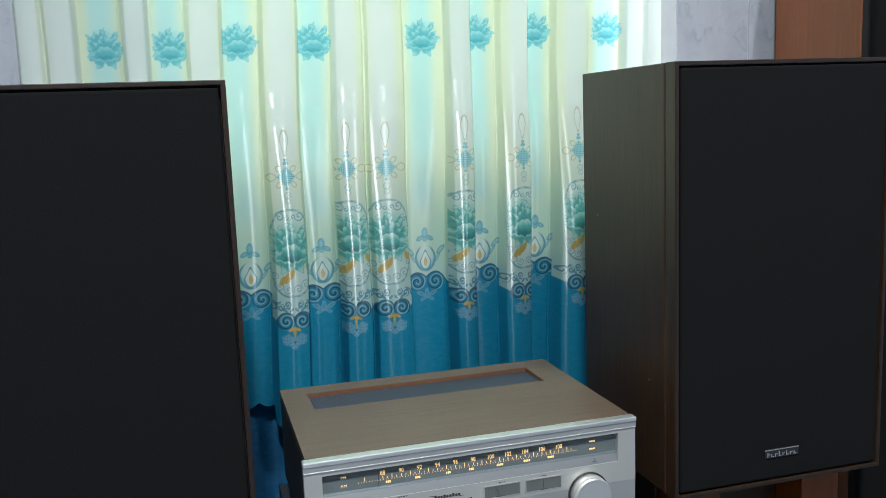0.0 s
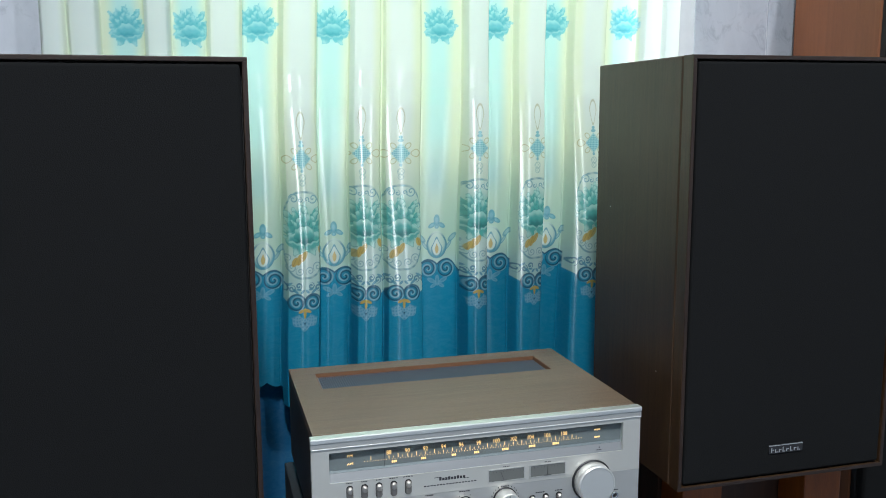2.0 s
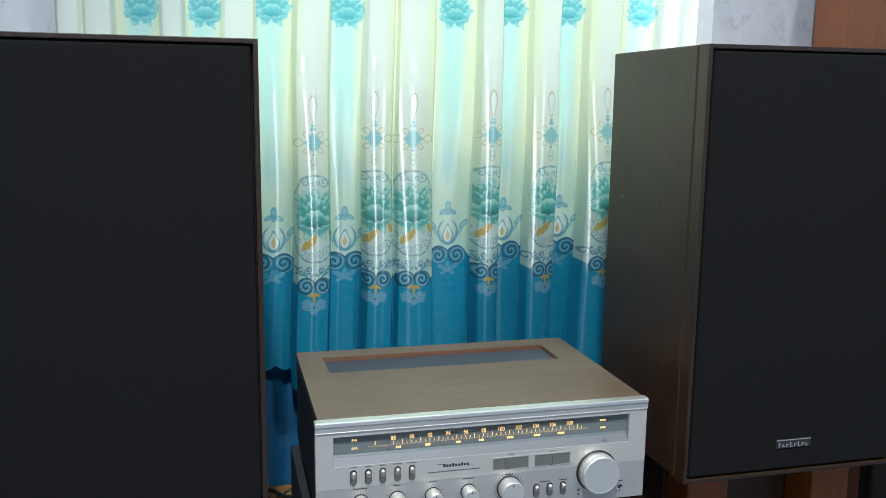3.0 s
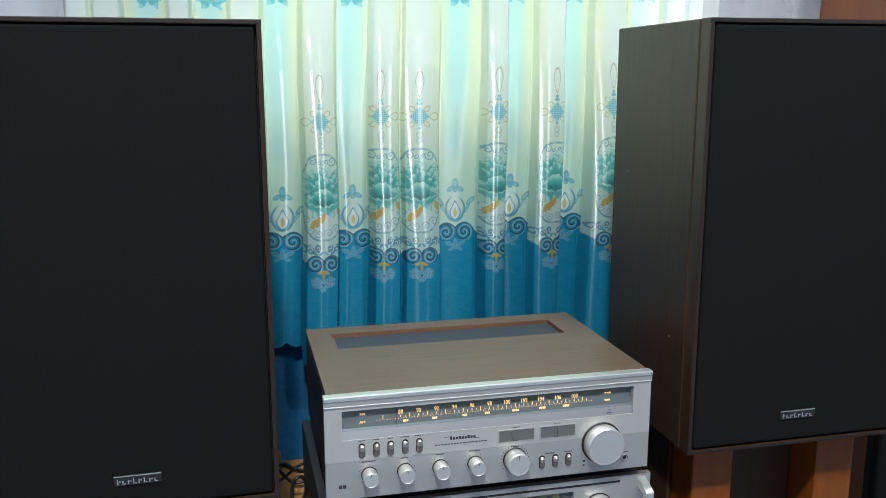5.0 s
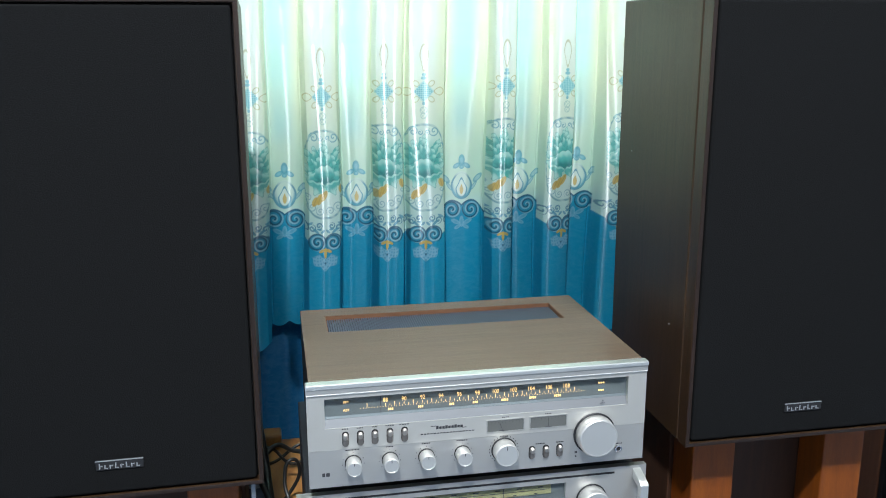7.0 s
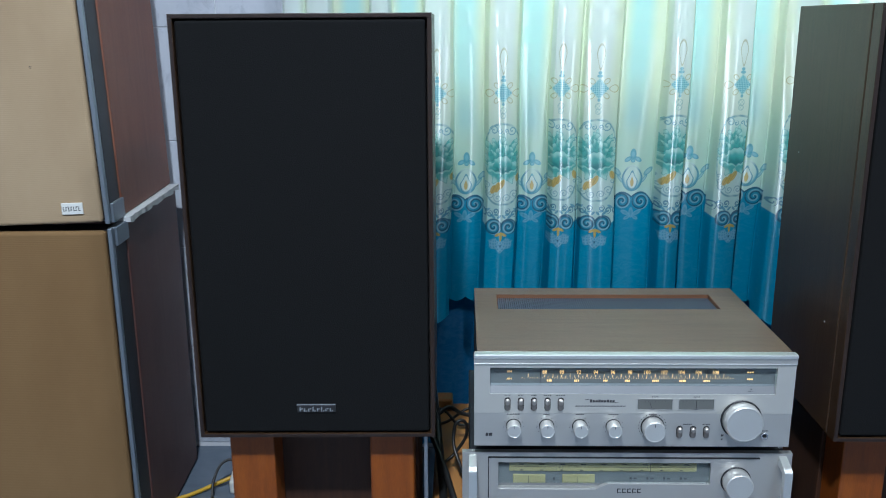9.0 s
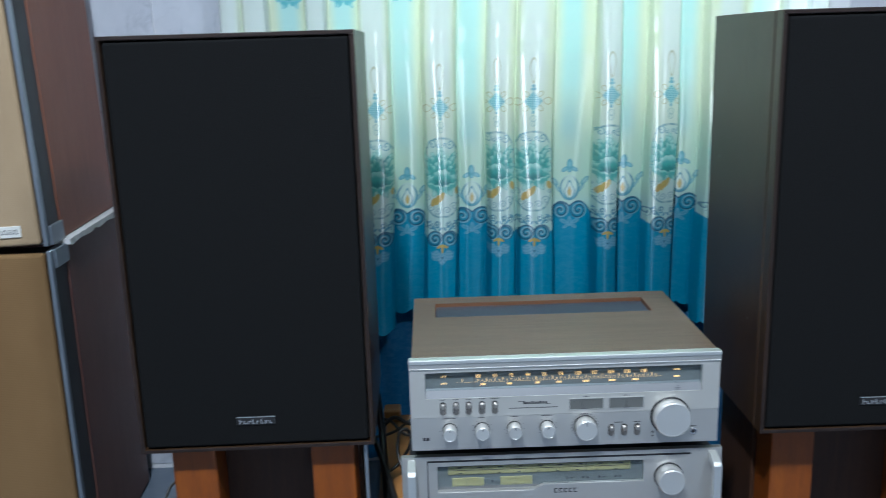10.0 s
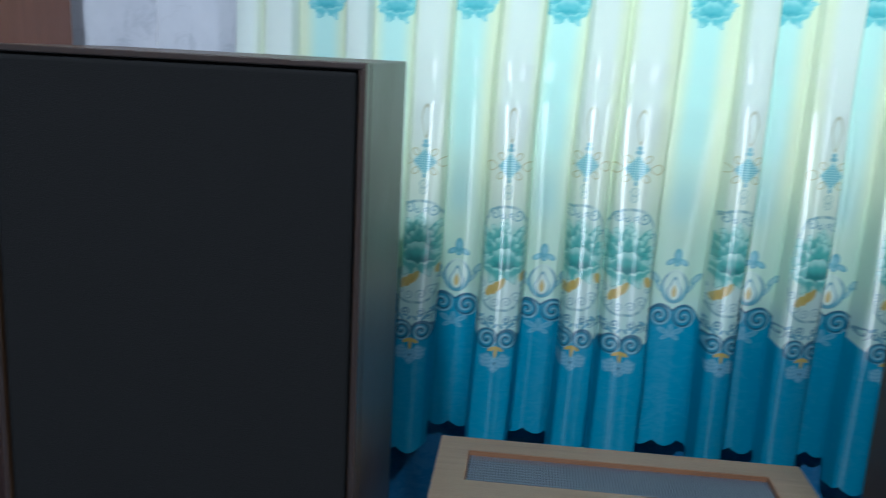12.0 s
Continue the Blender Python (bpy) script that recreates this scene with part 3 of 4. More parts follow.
        # pale lace flower under the scrolls
        for cu, cz, a, b, t in ((0, 0.588, 0.005, 0.012, 0), (-0.013, 0.588, 0.011, 0.0048, -0.45), (0.013, 0.588, 0.011, 0.0048, 0.45), (-0.009, 0.577, 0.008, 0.0038, 0.5), (0.009, 0.577, 0.008, 0.0038, -0.5)):
            r, p, q = ellipse(u, z, cu, cz, a, b, t)
            lay(col, 0.45 * (1 - ease(r, 0.85, 1.08)), (0.30, 0.54, 0.65))
            lay(col, 0.4 * (1 - ease(r, 0.3, 0.6)), deep)
    # weave: silky below, one silky band, matt above
    silk = 1 - ease(z, 0.948, 0.958)
    silk = np.maximum(silk, 0.7 * ease(z, 0.986, 0.990) * (1 - ease(z, 1.016, 1.020)))
    col[..., 3] = silk * (0.12 + 0.78 * ease(z - rim, -0.03, 0.03)) * (1.0 if forward else 0.55)
    return col


def cloth_sheet(name, xs, zs, place, colour, material, parent):
    """A sheet of cloth over a grid of x and z."""
    gx, gz = np.meshgrid(xs, zs)
    pts, col = place(gx, gz), colour(gx, gz)
    me = bpy.data.meshes.new(name)
    nx, nz = len(xs), len(zs)
    me.vertices.add(nx * nz)
    me.vertices.foreach_set("co", pts.reshape(-1).astype(np.float32))
    i = (np.arange(nz - 1)[:, None] * nx + np.arange(nx - 1)[None, :]).reshape(-1)
    quads = np.stack((i, i + 1, i + nx + 1, i + nx), 1).astype(np.int32)
    me.loops.add(quads.size)
    me.loops.foreach_set("vertex_index", quads.reshape(-1))
    me.polygons.add(len(quads))
    me.polygons.foreach_set("loop_start", (np.arange(len(quads)) * 4).astype(np.int32))
    me.polygons.foreach_set("use_smooth", np.ones(len(quads), dtype=bool))
    me.update(calc_edges=True)
    a = me.color_attributes.new("print", "FLOAT_COLOR", "POINT")
    a.data.foreach_set("color", col.reshape(-1).astype(np.float32))
    me.materials.append(material)
    ob = new(name, me)
    ob.parent = parent
    return ob


EDGES = np.array([f[0] for f in FOLDS] + [FOLDS[-1][1]])


def fold_index(x):
    return np.clip(np.searchsorted(EDGES, x, side="right") - 1, 0, len(FOLDS) - 1)


def front_depth(x, z):
    """How far forward the folds hang at x: rounded fronts, sharp returns."""
    y = np.zeros(x.shape)
    for k, (a, b, forward, mid) in enumerate(FOLDS):
        on = ease(x, a - 0.004, a + 0.007) * (1 - ease(x, b - 0.007, b + 0.004))
        t = np.clip((x - (a + b) / 2) / ((b - a) / 2), -1.1, 1.1)
        bulge = (0.012 if forward else 0.006) * (1 - t * t) + 0.0005 * np.cos(t * (4.2 + 0.5 * (k % 3)) + k)
        y += on * ((0.052 if forward else 0.008) + 0.005 * math.sin(k * 2.1) + bulge)
    flare = 0.45 + 0.55 * ease(-z, -1.10, -0.55)
    return 0.664 - y * flare + 0.004 * np.sin(9 * x + 5 * z) + 0.0025 * np.sin(4 * z + 31 * x)


def front_place(gx, gz):
    k = fold_index(gx)
    forward = np.array([f[2] for f in FOLDS])[k]
    # the hem: scallops, lower on the forward folds
    hem = np.where(forward == 1, -0.030, 0.006) - 0.011 * np.abs(np.sin(np.pi * gx / 0.043))
    drop = 1 - ease(gz, 0.38, 0.58)
    x = gx + 0.020 * (gz - 0.86) + 0.0022 * np.sin(11 * gz + 9 * gx)
    return np.stack((x, front_depth(gx, gz), gz + hem * drop), -1)


def front_colour(gx, gz):
    out = np.zeros(gx.shape + (4,))
    k = fold_index(gx)
    for i, (a, b, forward, mid) in enumerate(FOLDS):
        sel = k[0] == i
        if sel.any():
            wide = 1.0 + 0.06 * math.sin(3.7 * i)
            out[:, sel] = print_of((gx[:, sel] - mid) * wide, gz[:, sel] - 0.030 * (mid - 0.10) + 0.003 * math.sin(1.9 * i), forward)
    return out


curtain = thing("curtain", Matrix(), "satin curtain printed with teal peonies and knots over blue", "curtain")
def steps(*marks):
    """Runs of even steps: (from, to, step) after one another, no value twice."""
    return np.concatenate([np.linspace(a, b, round((b - a) / d), endpoint=False) for a, b, d in marks])


zs = steps((0.395, 0.53, 0.002), (0.53, 0.965, 0.00105), (0.965, 1.06, 0.0022), (1.06, 1.17, 0.0015), (1.17, 2.23, 0.035))
xs = steps((-0.396, -0.11, 0.0018), (-0.11, 0.69, 0.00105), (0.69, 0.889, 0.0018))
cloth_sheet("front_layer", xs, zs, front_place, front_colour, PRINT, curtain)


def rear_place(gx, gz):
    y = 0.690 + 0.008 * np.sin(2 * np.pi * gx / 0.115 + 0.6) + 0.0015 * np.sin(2 * np.pi * gx / 0.053) + 0.003 * np.sin(3 * gz + 8 * gx)
    return np.stack((gx, y, gz), -1)


def rear_colour(gx, gz):
    out = np.zeros(gx.shape + (4,))
    lay(out, np.ones(gx.shape), (0.80, 0.84, 0.72))
    lay(out, 1 - ease(gz, 0.47, 0.58), (0.008, 0.115, 0.26))
    out[..., 3] = 0.04
    return out


cloth_sheet("rear_layer", np.linspace(-0.37, 0.745, 240), steps((0.02, 0.8, 0.013), (0.8, 2.2, 0.045)), rear_place, rear_colour, LINING, curtain)
rail = thing("curtain_rail", pose(0.25, 0.64, 2.22), "white curtain rail above the window", "rail")
bm = add_ring(bmesh.new(), [(0, -0.75), (0.018, -0.75), (0.018, 0.75), (0, 0.75)], (0, 0), 16)
bm.transform(pose(0, 0, 0, 0, 0, 90))
part("rod", bm, PAINT, rail, smooth=True)
for x in (-0.7, 0.7):
    part("bracket", box(x - 0.01, x + 0.01, 0.0, 0.08, -0.012, 0.012, 0.002), PAINT, rail)


# ---- loudspeakers with black grilles ----
def black_speaker(m, label):
    w, d, h = 0.368, 0.300, 0.6425
    t = thing("loudspeaker", m, label, "loudspeaker", "black-grilled loudspeakers")
    part("cabinet", box(-w / 2, w / 2, 0.030, d, 0, h, 0.002), CABINET, t)
    part("groove", box(-w / 2 + 0.003, w / 2 - 0.003, 0.026, 0.030, 0.003, h - 0.003), BLACK, t)
    part("front_frame", frame_bars(bmesh.new(), -w / 2, w / 2, 0, h, 0.0012, 0.026, 0.0062), CABINET, t, "dark walnut front frame")
    part("front_edge", frame_bars(bmesh.new(), -w / 2 + 0.0004, w / 2 - 0.0004, 0.0004, h - 0.0004, 0.0, 0.0012, 0.0052, 0.0005), LIP, t, "worn reddish front edge")
    part("baffle", box(-w / 2 + 0.0068, w / 2 - 0.0068, 0.016, 0.026, 0.0068, h - 0.0068), GRILLE_EDGE, t)
    bm = box(-w / 2 + 0.0090, w / 2 - 0.0090, 0.0005, 0.016, 0.0090, h - 0.0090, 0.004, 3)
    part("grille", bm, GRILLE, t, "black cloth grille")
    badge = part("badge", box(-0.030, 0.030, -0.0012, 0.002, 0.043, 0.057, 0.0006), BLACK, t, "small dark badge with silver marks")
    bm = box(-0.030, 0.030, -0.0016, -0.0012, 0.0555, 0.0567)
    for k in range(8):
        x = -0.026 + k * 0.0067
        add_box(bm, x, x + 0.0014, -0.0016, -0.0012, 0.045, 0.0525 if k in (0, 3, 5) else 0.050)
        add_box(bm, x + 0.0022, x + 0.0045, -0.0016, -0.0012, 0.045 if k % 2 else 0.0485, 0.0462 if k % 2 else 0.0498)
    part("mark", bm, WHITEINK, badge)
    return t


L = black_speaker(pose(-0.2445, 0.031, 0.3675, 0, 0, 1.0), "tall loudspeaker with black cloth grille on an orange stand")
R = copy_thing(L, pose(0.7290, 0.006, 0.3765))
R["label"] = "tall dark walnut loudspeaker with black grille and small dent"
bm = bmesh.new()
for x, z, r in ((-0.065, 0.262, 0.0035), (-0.062, 0.267, 0.002)):
    add_ring(bm, [(r, 0.0020), (r * 0.7, 0.0012), (0, 0.0010)], (x, z), 10)
part("dent", bm, GRILLE_EDGE, R, "small dent in the grille", True)


for y, z in ((0.245, 0.405), (0.075, 0.165)):
    part("chip", box(-0.1843, -0.1838, y, y + 0.0026, z, z + 0.0020), WHITEINK, R, "pale chip in the veneer")


def stand(m, h):
    t = thing("speaker_stand", m, "orange lacquered wooden stand with a dark board between its legs", "stand", "speaker stands")
    for x in (-0.147, 0.078):
        part("leg", box(x, x + 0.071, 0.018, 0.086, 0, h, 0.003), ORANGE, t)
    part("body", box(-0.152, 0.155, 0.088, 0.250, 0, h - 0.002, 0.002), BROWNBOARD, t, "dark brown board body")
    return t


stand(pose(-0.2445, 0.044, 0.0, 0, 0, 1.0), 0.3675)
stand(pose(0.7350, 0.044, 0.0), 0.3765)


# ---- tan loudspeakers, stacked in pairs ----
def tan_unit(m, label, side_material, cap_top):
    """Origin: the inner front corner of the base; the grille reaches to -x."""
    w, d, h = 0.43, 0.39, 0.648
    t = thing("loudspeaker", m, label, "loudspeaker", "stacked tan loudspeakers")
    part("cabinet", box(-w, 0, 0.058, d, 0, h, 0.003), side_material, t)
    part("shadow_gap", box(-w + 0.004, -0.0025, 0.004, 0.058, 0.006, h - 0.006), BLACK, t)
    part("grille", box(-w + 0.004, -0.014, -0.012, 0.004, 0.004, h - 0.004, 0.006, 3), TAN_OLD_SHADED if cap_top else TAN, t, "browned woven grille, coloured darker still for shade" if cap_top else "tan woven grille with faded stains")
    for x in (-w - 0.002, -0.011):
        strip = part("metal_strip", box(x, x + 0.008, -0.008, 0.004, 0.0, h, 0.002), ALU, t, "dull aluminium strip")
    z = h - 0.034 if cap_top else 0.0
    part("corner_cap", box(-0.0125, 0.002, 0.004, 0.066, z, z + 0.034, 0.0015), ALU, t, "aluminium corner cap")
    if not cap_top:
        badge = part("badge", box(-0.079, -0.043, -0.0150, -0.0115, 0.021, 0.041, 0.0008), WHITEPLASTIC, t, "white badge with dark marks")
        bm = bmesh.new()
        for k in range(7):
            x = -0.076 + k * 0.0043
            add_box(bm, x, x + 0.0011, -0.0154, -0.0150, 0.027, 0.035)
            add_box(bm, x + 0.0015, x + 0.0032, -0.0154, -0.0150, 0.0335 if k % 2 else 0.027, 0.035 if k % 2 else 0.0285)
        part("mark", bm, INK, badge)
    return t


LEFT = pose(-0.624, 0.256, 0.005, 0, 0, 2.7)
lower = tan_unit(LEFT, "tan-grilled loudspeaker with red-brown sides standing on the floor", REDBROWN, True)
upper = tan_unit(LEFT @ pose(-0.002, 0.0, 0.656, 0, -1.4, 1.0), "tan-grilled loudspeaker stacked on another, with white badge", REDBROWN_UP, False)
hole = add_ring(bmesh.new(), [(0.0022, -0.0124), (0.0012, -0.0118), (0, -0.0116)], (-0.098, 0.27), 10)
part("hole", hole, BLACK, upper, "small hole in the cloth")
strip = thing("foam_strip", LEFT @ pose(0, 0, 0.648), "pale strip of packing between two stacked loudspeakers", "packing")
bm = bmesh.new()
rows = [[bm.verts.new((-0.05 + 0.057 * a, 0.055 + 0.333 * i / 24, 0.0075 * b - 0.0007 * (1 - b) * math.sin(i * 1.7))) for a, b in ((0, 0), (1.06 + 0.03 * math.sin(i * 2.3), -0.4 - 0.25 * math.sin(i * 1.1)), (1.06 + 0.03 * math.sin(i * 2.3), 1), (0, 1))] for i in range(25)]
for a, b in zip(rows, rows[1:]):
    for j in range(4):
        bm.faces.new((a[j], a[(j + 1) % 4], b[(j + 1) % 4], b[j]))
bm.faces.new(rows[0])
bm.faces.new(rows[-1][::-1])
bmesh.ops.recalc_face_normals(bm, faces=bm.faces)
part("foam", bm, FOAM, strip)


def dark_unit(m, label):
    """Amber sides and a black front."""
    w, d, h = 0.43, 0.39, 0.648
    t = thing("loudspeaker", m, label, "loudspeaker", "amber-sided loudspeakers")
    part("cabinet", box(0, w, 0.030, d, 0, h, 0.003), AMBERSIDE, t)
    part("baffle", box(0.004, w - 0.004, 0.012, 0.030, 0.004, h - 0.004), GRILLE_EDGE, t)
    part("grille", box(0.006, w - 0.006, -0.012, 0.012, 0.006, h - 0.006, 0.006, 3), GRILLE, t, "black cloth grille")
    return t


RIGHT = pose(1.115, 0.285, 0.0, 0, 0, -12)
dark_unit(RIGHT, "amber-brown sided loudspeaker standing on the floor by the wall")
dark_unit(RIGHT @ pose(0, 0, 0.656), "amber-brown sided loudspeaker stacked on another by the wall")


# ---- bench under the receivers ----
bench = thing("bench", pose(0.235, 0, 0), "low orange wooden bench under the receivers", "bench")
part("top", box(-0.305, 0.30, -0.02, 0.53, 0.165, 0.2, 0.004), BENCH, bench)
for x in (-0.28, 0.24):
    for y in (0.0, 0.47):
        part("leg", box(x, x + 0.045, y, y + 0.045, 0, 0.165, 0.003), BENCH, bench)
block = thing("wood_block", pose(-0.052, 0.505, 0.2), "small pale wooden block on the bench", "block")
part("block", box(-0.022, 0.014, -0.02, 0.02, 0, 0.028, 0.005, 3), BENCH, block)


# ---- upper receiver ----
def add_pill(bm, x, z, wide, tall, y0, y1, bevel=0.0):
    """An upright plate with round ends, from y0 (front) to y1."""
    r, pts = wide / 2, []
    for k in range(20):
        a = math.pi * k / 9.0 if k < 10 else math.pi + math.pi * (k - 10) / 9.0
        pts.append((x + r * math.cos(a), z + r * math.sin(a) + (tall / 2 - r) * (1 if k < 10 else -1)))
    rings = []
    for y, shrink in ((y0, bevel), (y0 + bevel, 0.0), (y1, 0.0)):
        rings.append([bm.verts.new((x + (px - x) * (1 - 2 * shrink / wide), y, z + (pz - z) * (1 - 2 * shrink / tall))) for px, pz in pts])
    bm.faces.new(rings[0])
    for a, b in zip(rings, rings[1:]):
        for k in range(20):
            n = (k + 1) % 20
            bm.faces.new((a[n], a[k], b[k], b[n]))
    bmesh.ops.recalc_face_normals(bm, faces=bm.faces)
    return bm


def slot_switch(parent, x, z, tall=0.022):
    s = part("lever_switch", add_pill(bmesh.new(), x, z, 0.0092, tall, -0.0006, 0.002, 0.0003), BLACK, parent)
    part("lever", add_pill(bmesh.new(), x, z - 0.0006, 0.0078, tall - 0.0026, -0.0034, -0.0006, 0.0012), LEVER, s, "grey-brown metal lever")
    part("lever_cap", add_pill(bmesh.new(), x, z + tall * 0.20, 0.0070, tall * 0.40, -0.0062, -0.0034, 0.0014), LEVERCAP, s, "paler upper end of the lever")
    return s


def knob(parent, name, x, z, r, depth, pointer=True):
    part(name + "_collar", add_ring(bmesh.new(), [(r * 1.08, 0.0005), (r * 1.08, -0.0012), (r, -0.0015), (0, -0.0015)], (x, z)), BLACK, parent, "", True)
    bm = add_ring(bmesh.new(), [(r * 0.98, -0.0010), (r, -0.002), (r * 0.985, -depth * 0.9), (r * 0.93, -depth), (r * 0.90, -depth), (r * 0.86, -depth * 0.985), (0, -depth * 0.985)], (x, z), 48)
    k = part(name, bm, KNOB, parent, "", False)
    for f in k.data.polygons:
        f.use_smooth = abs(f.normal.y) < 0.5
    if pointer:
        part("pointer", box(x - 0.0004, x + 0.0004, -depth - 0.0003, -depth * 0.98, z + r * 0.5, z + r * 0.86), INK, k)
    return k


def words_bar(bm, x, z, wide, high=0.0013, letters=5):
    """Print too small to read: a row of short bars."""
    step = wide / letters
    for i in range(letters):
        add_box(bm, x - wide / 2 + i * step, x - wide / 2 + (i + 0.72) * step, -0.0003, 0.0004, z - high / 2, z + high / 2)


W, TOP, LOW = 0.476, 0.149, 0.0
rec = thing("stereo_receiver", pose(0, 0, 0.3705), "silver-fronted stereo receiver with walnut case and lit dial", "receiver")
# veneered case with an opening in its top
VX0, VX1, VY0, VY1 = 0.042, 0.424, 0.208, 0.292
bm = bmesh.new()
add_box(bm, 0.004, 0.472, 0.012, VY0, 0.137, 0.150)
add_box(bm, 0.004, 0.472, VY1, 0.330, 0.137, 0.150)
add_box(bm, 0.004, VX0, VY0, VY1, 0.137, 0.150)
add_box(bm, VX1, 0.472, VY0, VY1, 0.137, 0.150)
part("case_top", bm, CASE, rec, "walnut veneer top")
for x in (0.004, 0.460):
    part("case_side", box(x, x + 0.012, 0.012, 0.330, 0.004, 0.137, 0.0008), CABINET_EDGE, rec, "dark walnut side")
part("rear_panel", box(0.016, 0.460, 0.322, 0.330, 0.004, 0.137), DARKMETAL, rec)
part("chassis", box(0.016, 0.460, 0.012, 0.322, 0.004, 0.09), DARKMETAL, rec)
bm = bmesh.new()
add_box(bm, VX0, VX1, VY0, VY0 + 0.0015, 0.1372, 0.1496)
add_box(bm, VX0, VX1, VY1 - 0.0015, VY1, 0.1372, 0.1496)
add_box(bm, VX0, VX0 + 0.0015, VY0 + 0.0015, VY1 - 0.0015, 0.1372, 0.1496)
add_box(bm, VX1 - 0.0015, VX1, VY0 + 0.0015, VY1 - 0.0015, 0.1372, 0.1496)
part("opening_edge", bm, CASE_EDGE, rec, "orange-brown cut edge")
bm = bmesh.new()
x = VX0 + 0.0035
while x < VX1 - 0.003:
    add_box(bm, x, x + 0.0023, VY0 + 0.002, VY1 - 0.002, 0.1395, 0.1438)
    x += 0.0037
for k in range(1, 12):
    y = VY0 + (VY1 - VY0) * k / 12
    add_box(bm, VX0 + 0.002, VX1 - 0.002, y - 0.0006, y + 0.0006, 0.1375, 0.1384)
part("vent_grille", bm, VENTMETAL, rec, "dark slatted steel vent")
# front plate, in two tones, with the dial let in
DX0, DX1, DZ0, DZ1 = 0.0235, 0.4490, 0.0855, 0.1275
bm = bmesh.new()
add_box(bm, 0, W, 0, 0.012, DZ1, 0.1335)
add_box(bm, 0, DX0, 0, 0.012, DZ0, DZ1)
add_box(bm, DX1, W, 0, 0.012, DZ0, DZ1)
add_box(bm, 0, W, 0, 0.012, 0.0545, DZ0)
part("front_plate", bm, SILVER, rec, "brushed silver front")
part("lower_plate", box(0, W, 0.0004, 0.012, 0, 0.0543, 0.0004), SILVER_LOW, rec, "darker silver lower front")
part("top_trim", box(-0.001, W + 0.001, -0.0035, 0.012, 0.1425, 0.1495, 0.0016), TRIM, rec, "bright trim bar")
part("trim_band", box(-0.0005, W + 0.0005, -0.0015, 0.012, 0.1352, 0.1424), SILVER_LOW, rec)
part("trim_line", box(-0.0005, W + 0.0005, -0.0022, 0.012, 0.1336, 0.1351, 0.0005), TRIM, rec)
dial = part("dial_plate", box(DX0, DX1, 0.008, 0.011, 0.099, DZ1), DIAL, rec, "grey dial with amber lit scale")
bm = bmesh.new()
vs = [bm.verts.new(p) for p in ((DX0, 0.0012, DZ0), (DX1, 0.0012, DZ0), (DX1, 0.0075, 0.0995), (DX0, 0.0075, 0.0995), (DX0, 0.011, DZ0), (DX1, 0.011, DZ0), (DX1, 0.011, 0.0995), (DX0, 0.011, 0.0995))]
for q in ((0, 1, 2, 3), (5, 4, 7, 6), (1, 0, 4, 5), (3, 2, 6, 7), (0, 3, 7, 4), (2, 1, 5, 6)):
    bm.faces.new([vs[i] for i in q])
part("dial_ledge", bm, LEDGE, rec, "sloping silver ledge")
pane = part("dial_window", box(DX0, DX1, 0.0015, 0.0025, 0.0985, DZ1), PANE, rec, "clear dial window")
pane.visible_shadow = False
for i, n in enumerate(range(88, 109, 2)):
    lettering("scale_number", str(n), 0.0088, 0.1055 + 0.02545 * i, 0.0076, 0.1172, AMBER, dial, 0.0002, 0.80)
bm = bmesh.new()
for i in range(11):
    x = 0.1055 + 0.02545 * i
    add_box(bm, x - 0.0004, x + 0.0004, 0.0074, 0.008, 0.1095, 0.1128)
    add_box(bm, x + 0.0122, x + 0.0130, 0.0074, 0.008, 0.1095, 0.1146)
    for t in (0.0063, 0.0189):
        add_box(bm, x + t - 0.0003, x + t + 0.0003, 0.0074, 0.008, 0.1095, 0.1118)
add_box(bm, 0.0804, 0.0812, 0.0074, 0.008, 0.1095, 0.1146)
for i in range(84):
    x = 0.0720 + 0.00379 * i
    add_box(bm, x - 0.0003, x + 0.0003, 0.0074, 0.008, 0.1075, 0.1086)
tagged(part("scale_tick", bm, AMBER, dial), kind="stuff")
bm = bmesh.new()
for x, wide, n in ((0.113, 0.009, 3), (0.154, 0.009, 3), (0.197, 0.008, 3), (0.230, 0.009, 3), (0.272, 0.012, 4), (0.312, 0.012, 4), (0.348, 0.012, 4)):
    words_bar(bm, x, 0.0030, wide * 0.85, 0.0030, n)
bm.transform(pose(0, 0.0077, 0.1010))
tagged(part("lower_scale_mark", bm, AMBER, dial), kind="stuff")
for words, z in (("FM", 0.1182), ("AM", 0.1068)):
    lettering("scale_name", words, 0.0050, 0.0525, 0.0076, z, AMBER, dial, 0.0002, 1.2)
bm = bmesh.new()
words_bar(bm, 0.412, 0.1180, 0.010, 0.0022, 3)
words_bar(bm, 0.412, 0.1070, 0.009, 0.0022, 3)
bm.transform(pose(0, 0.0077, 0))
part("scale_name_mark", bm, AMBER, dial)
part("tuning_needle", box(0.0985, 0.0993, 0.0045, 0.0052, 0.1000, 0.1270), INK, rec, "dark tuning needle")
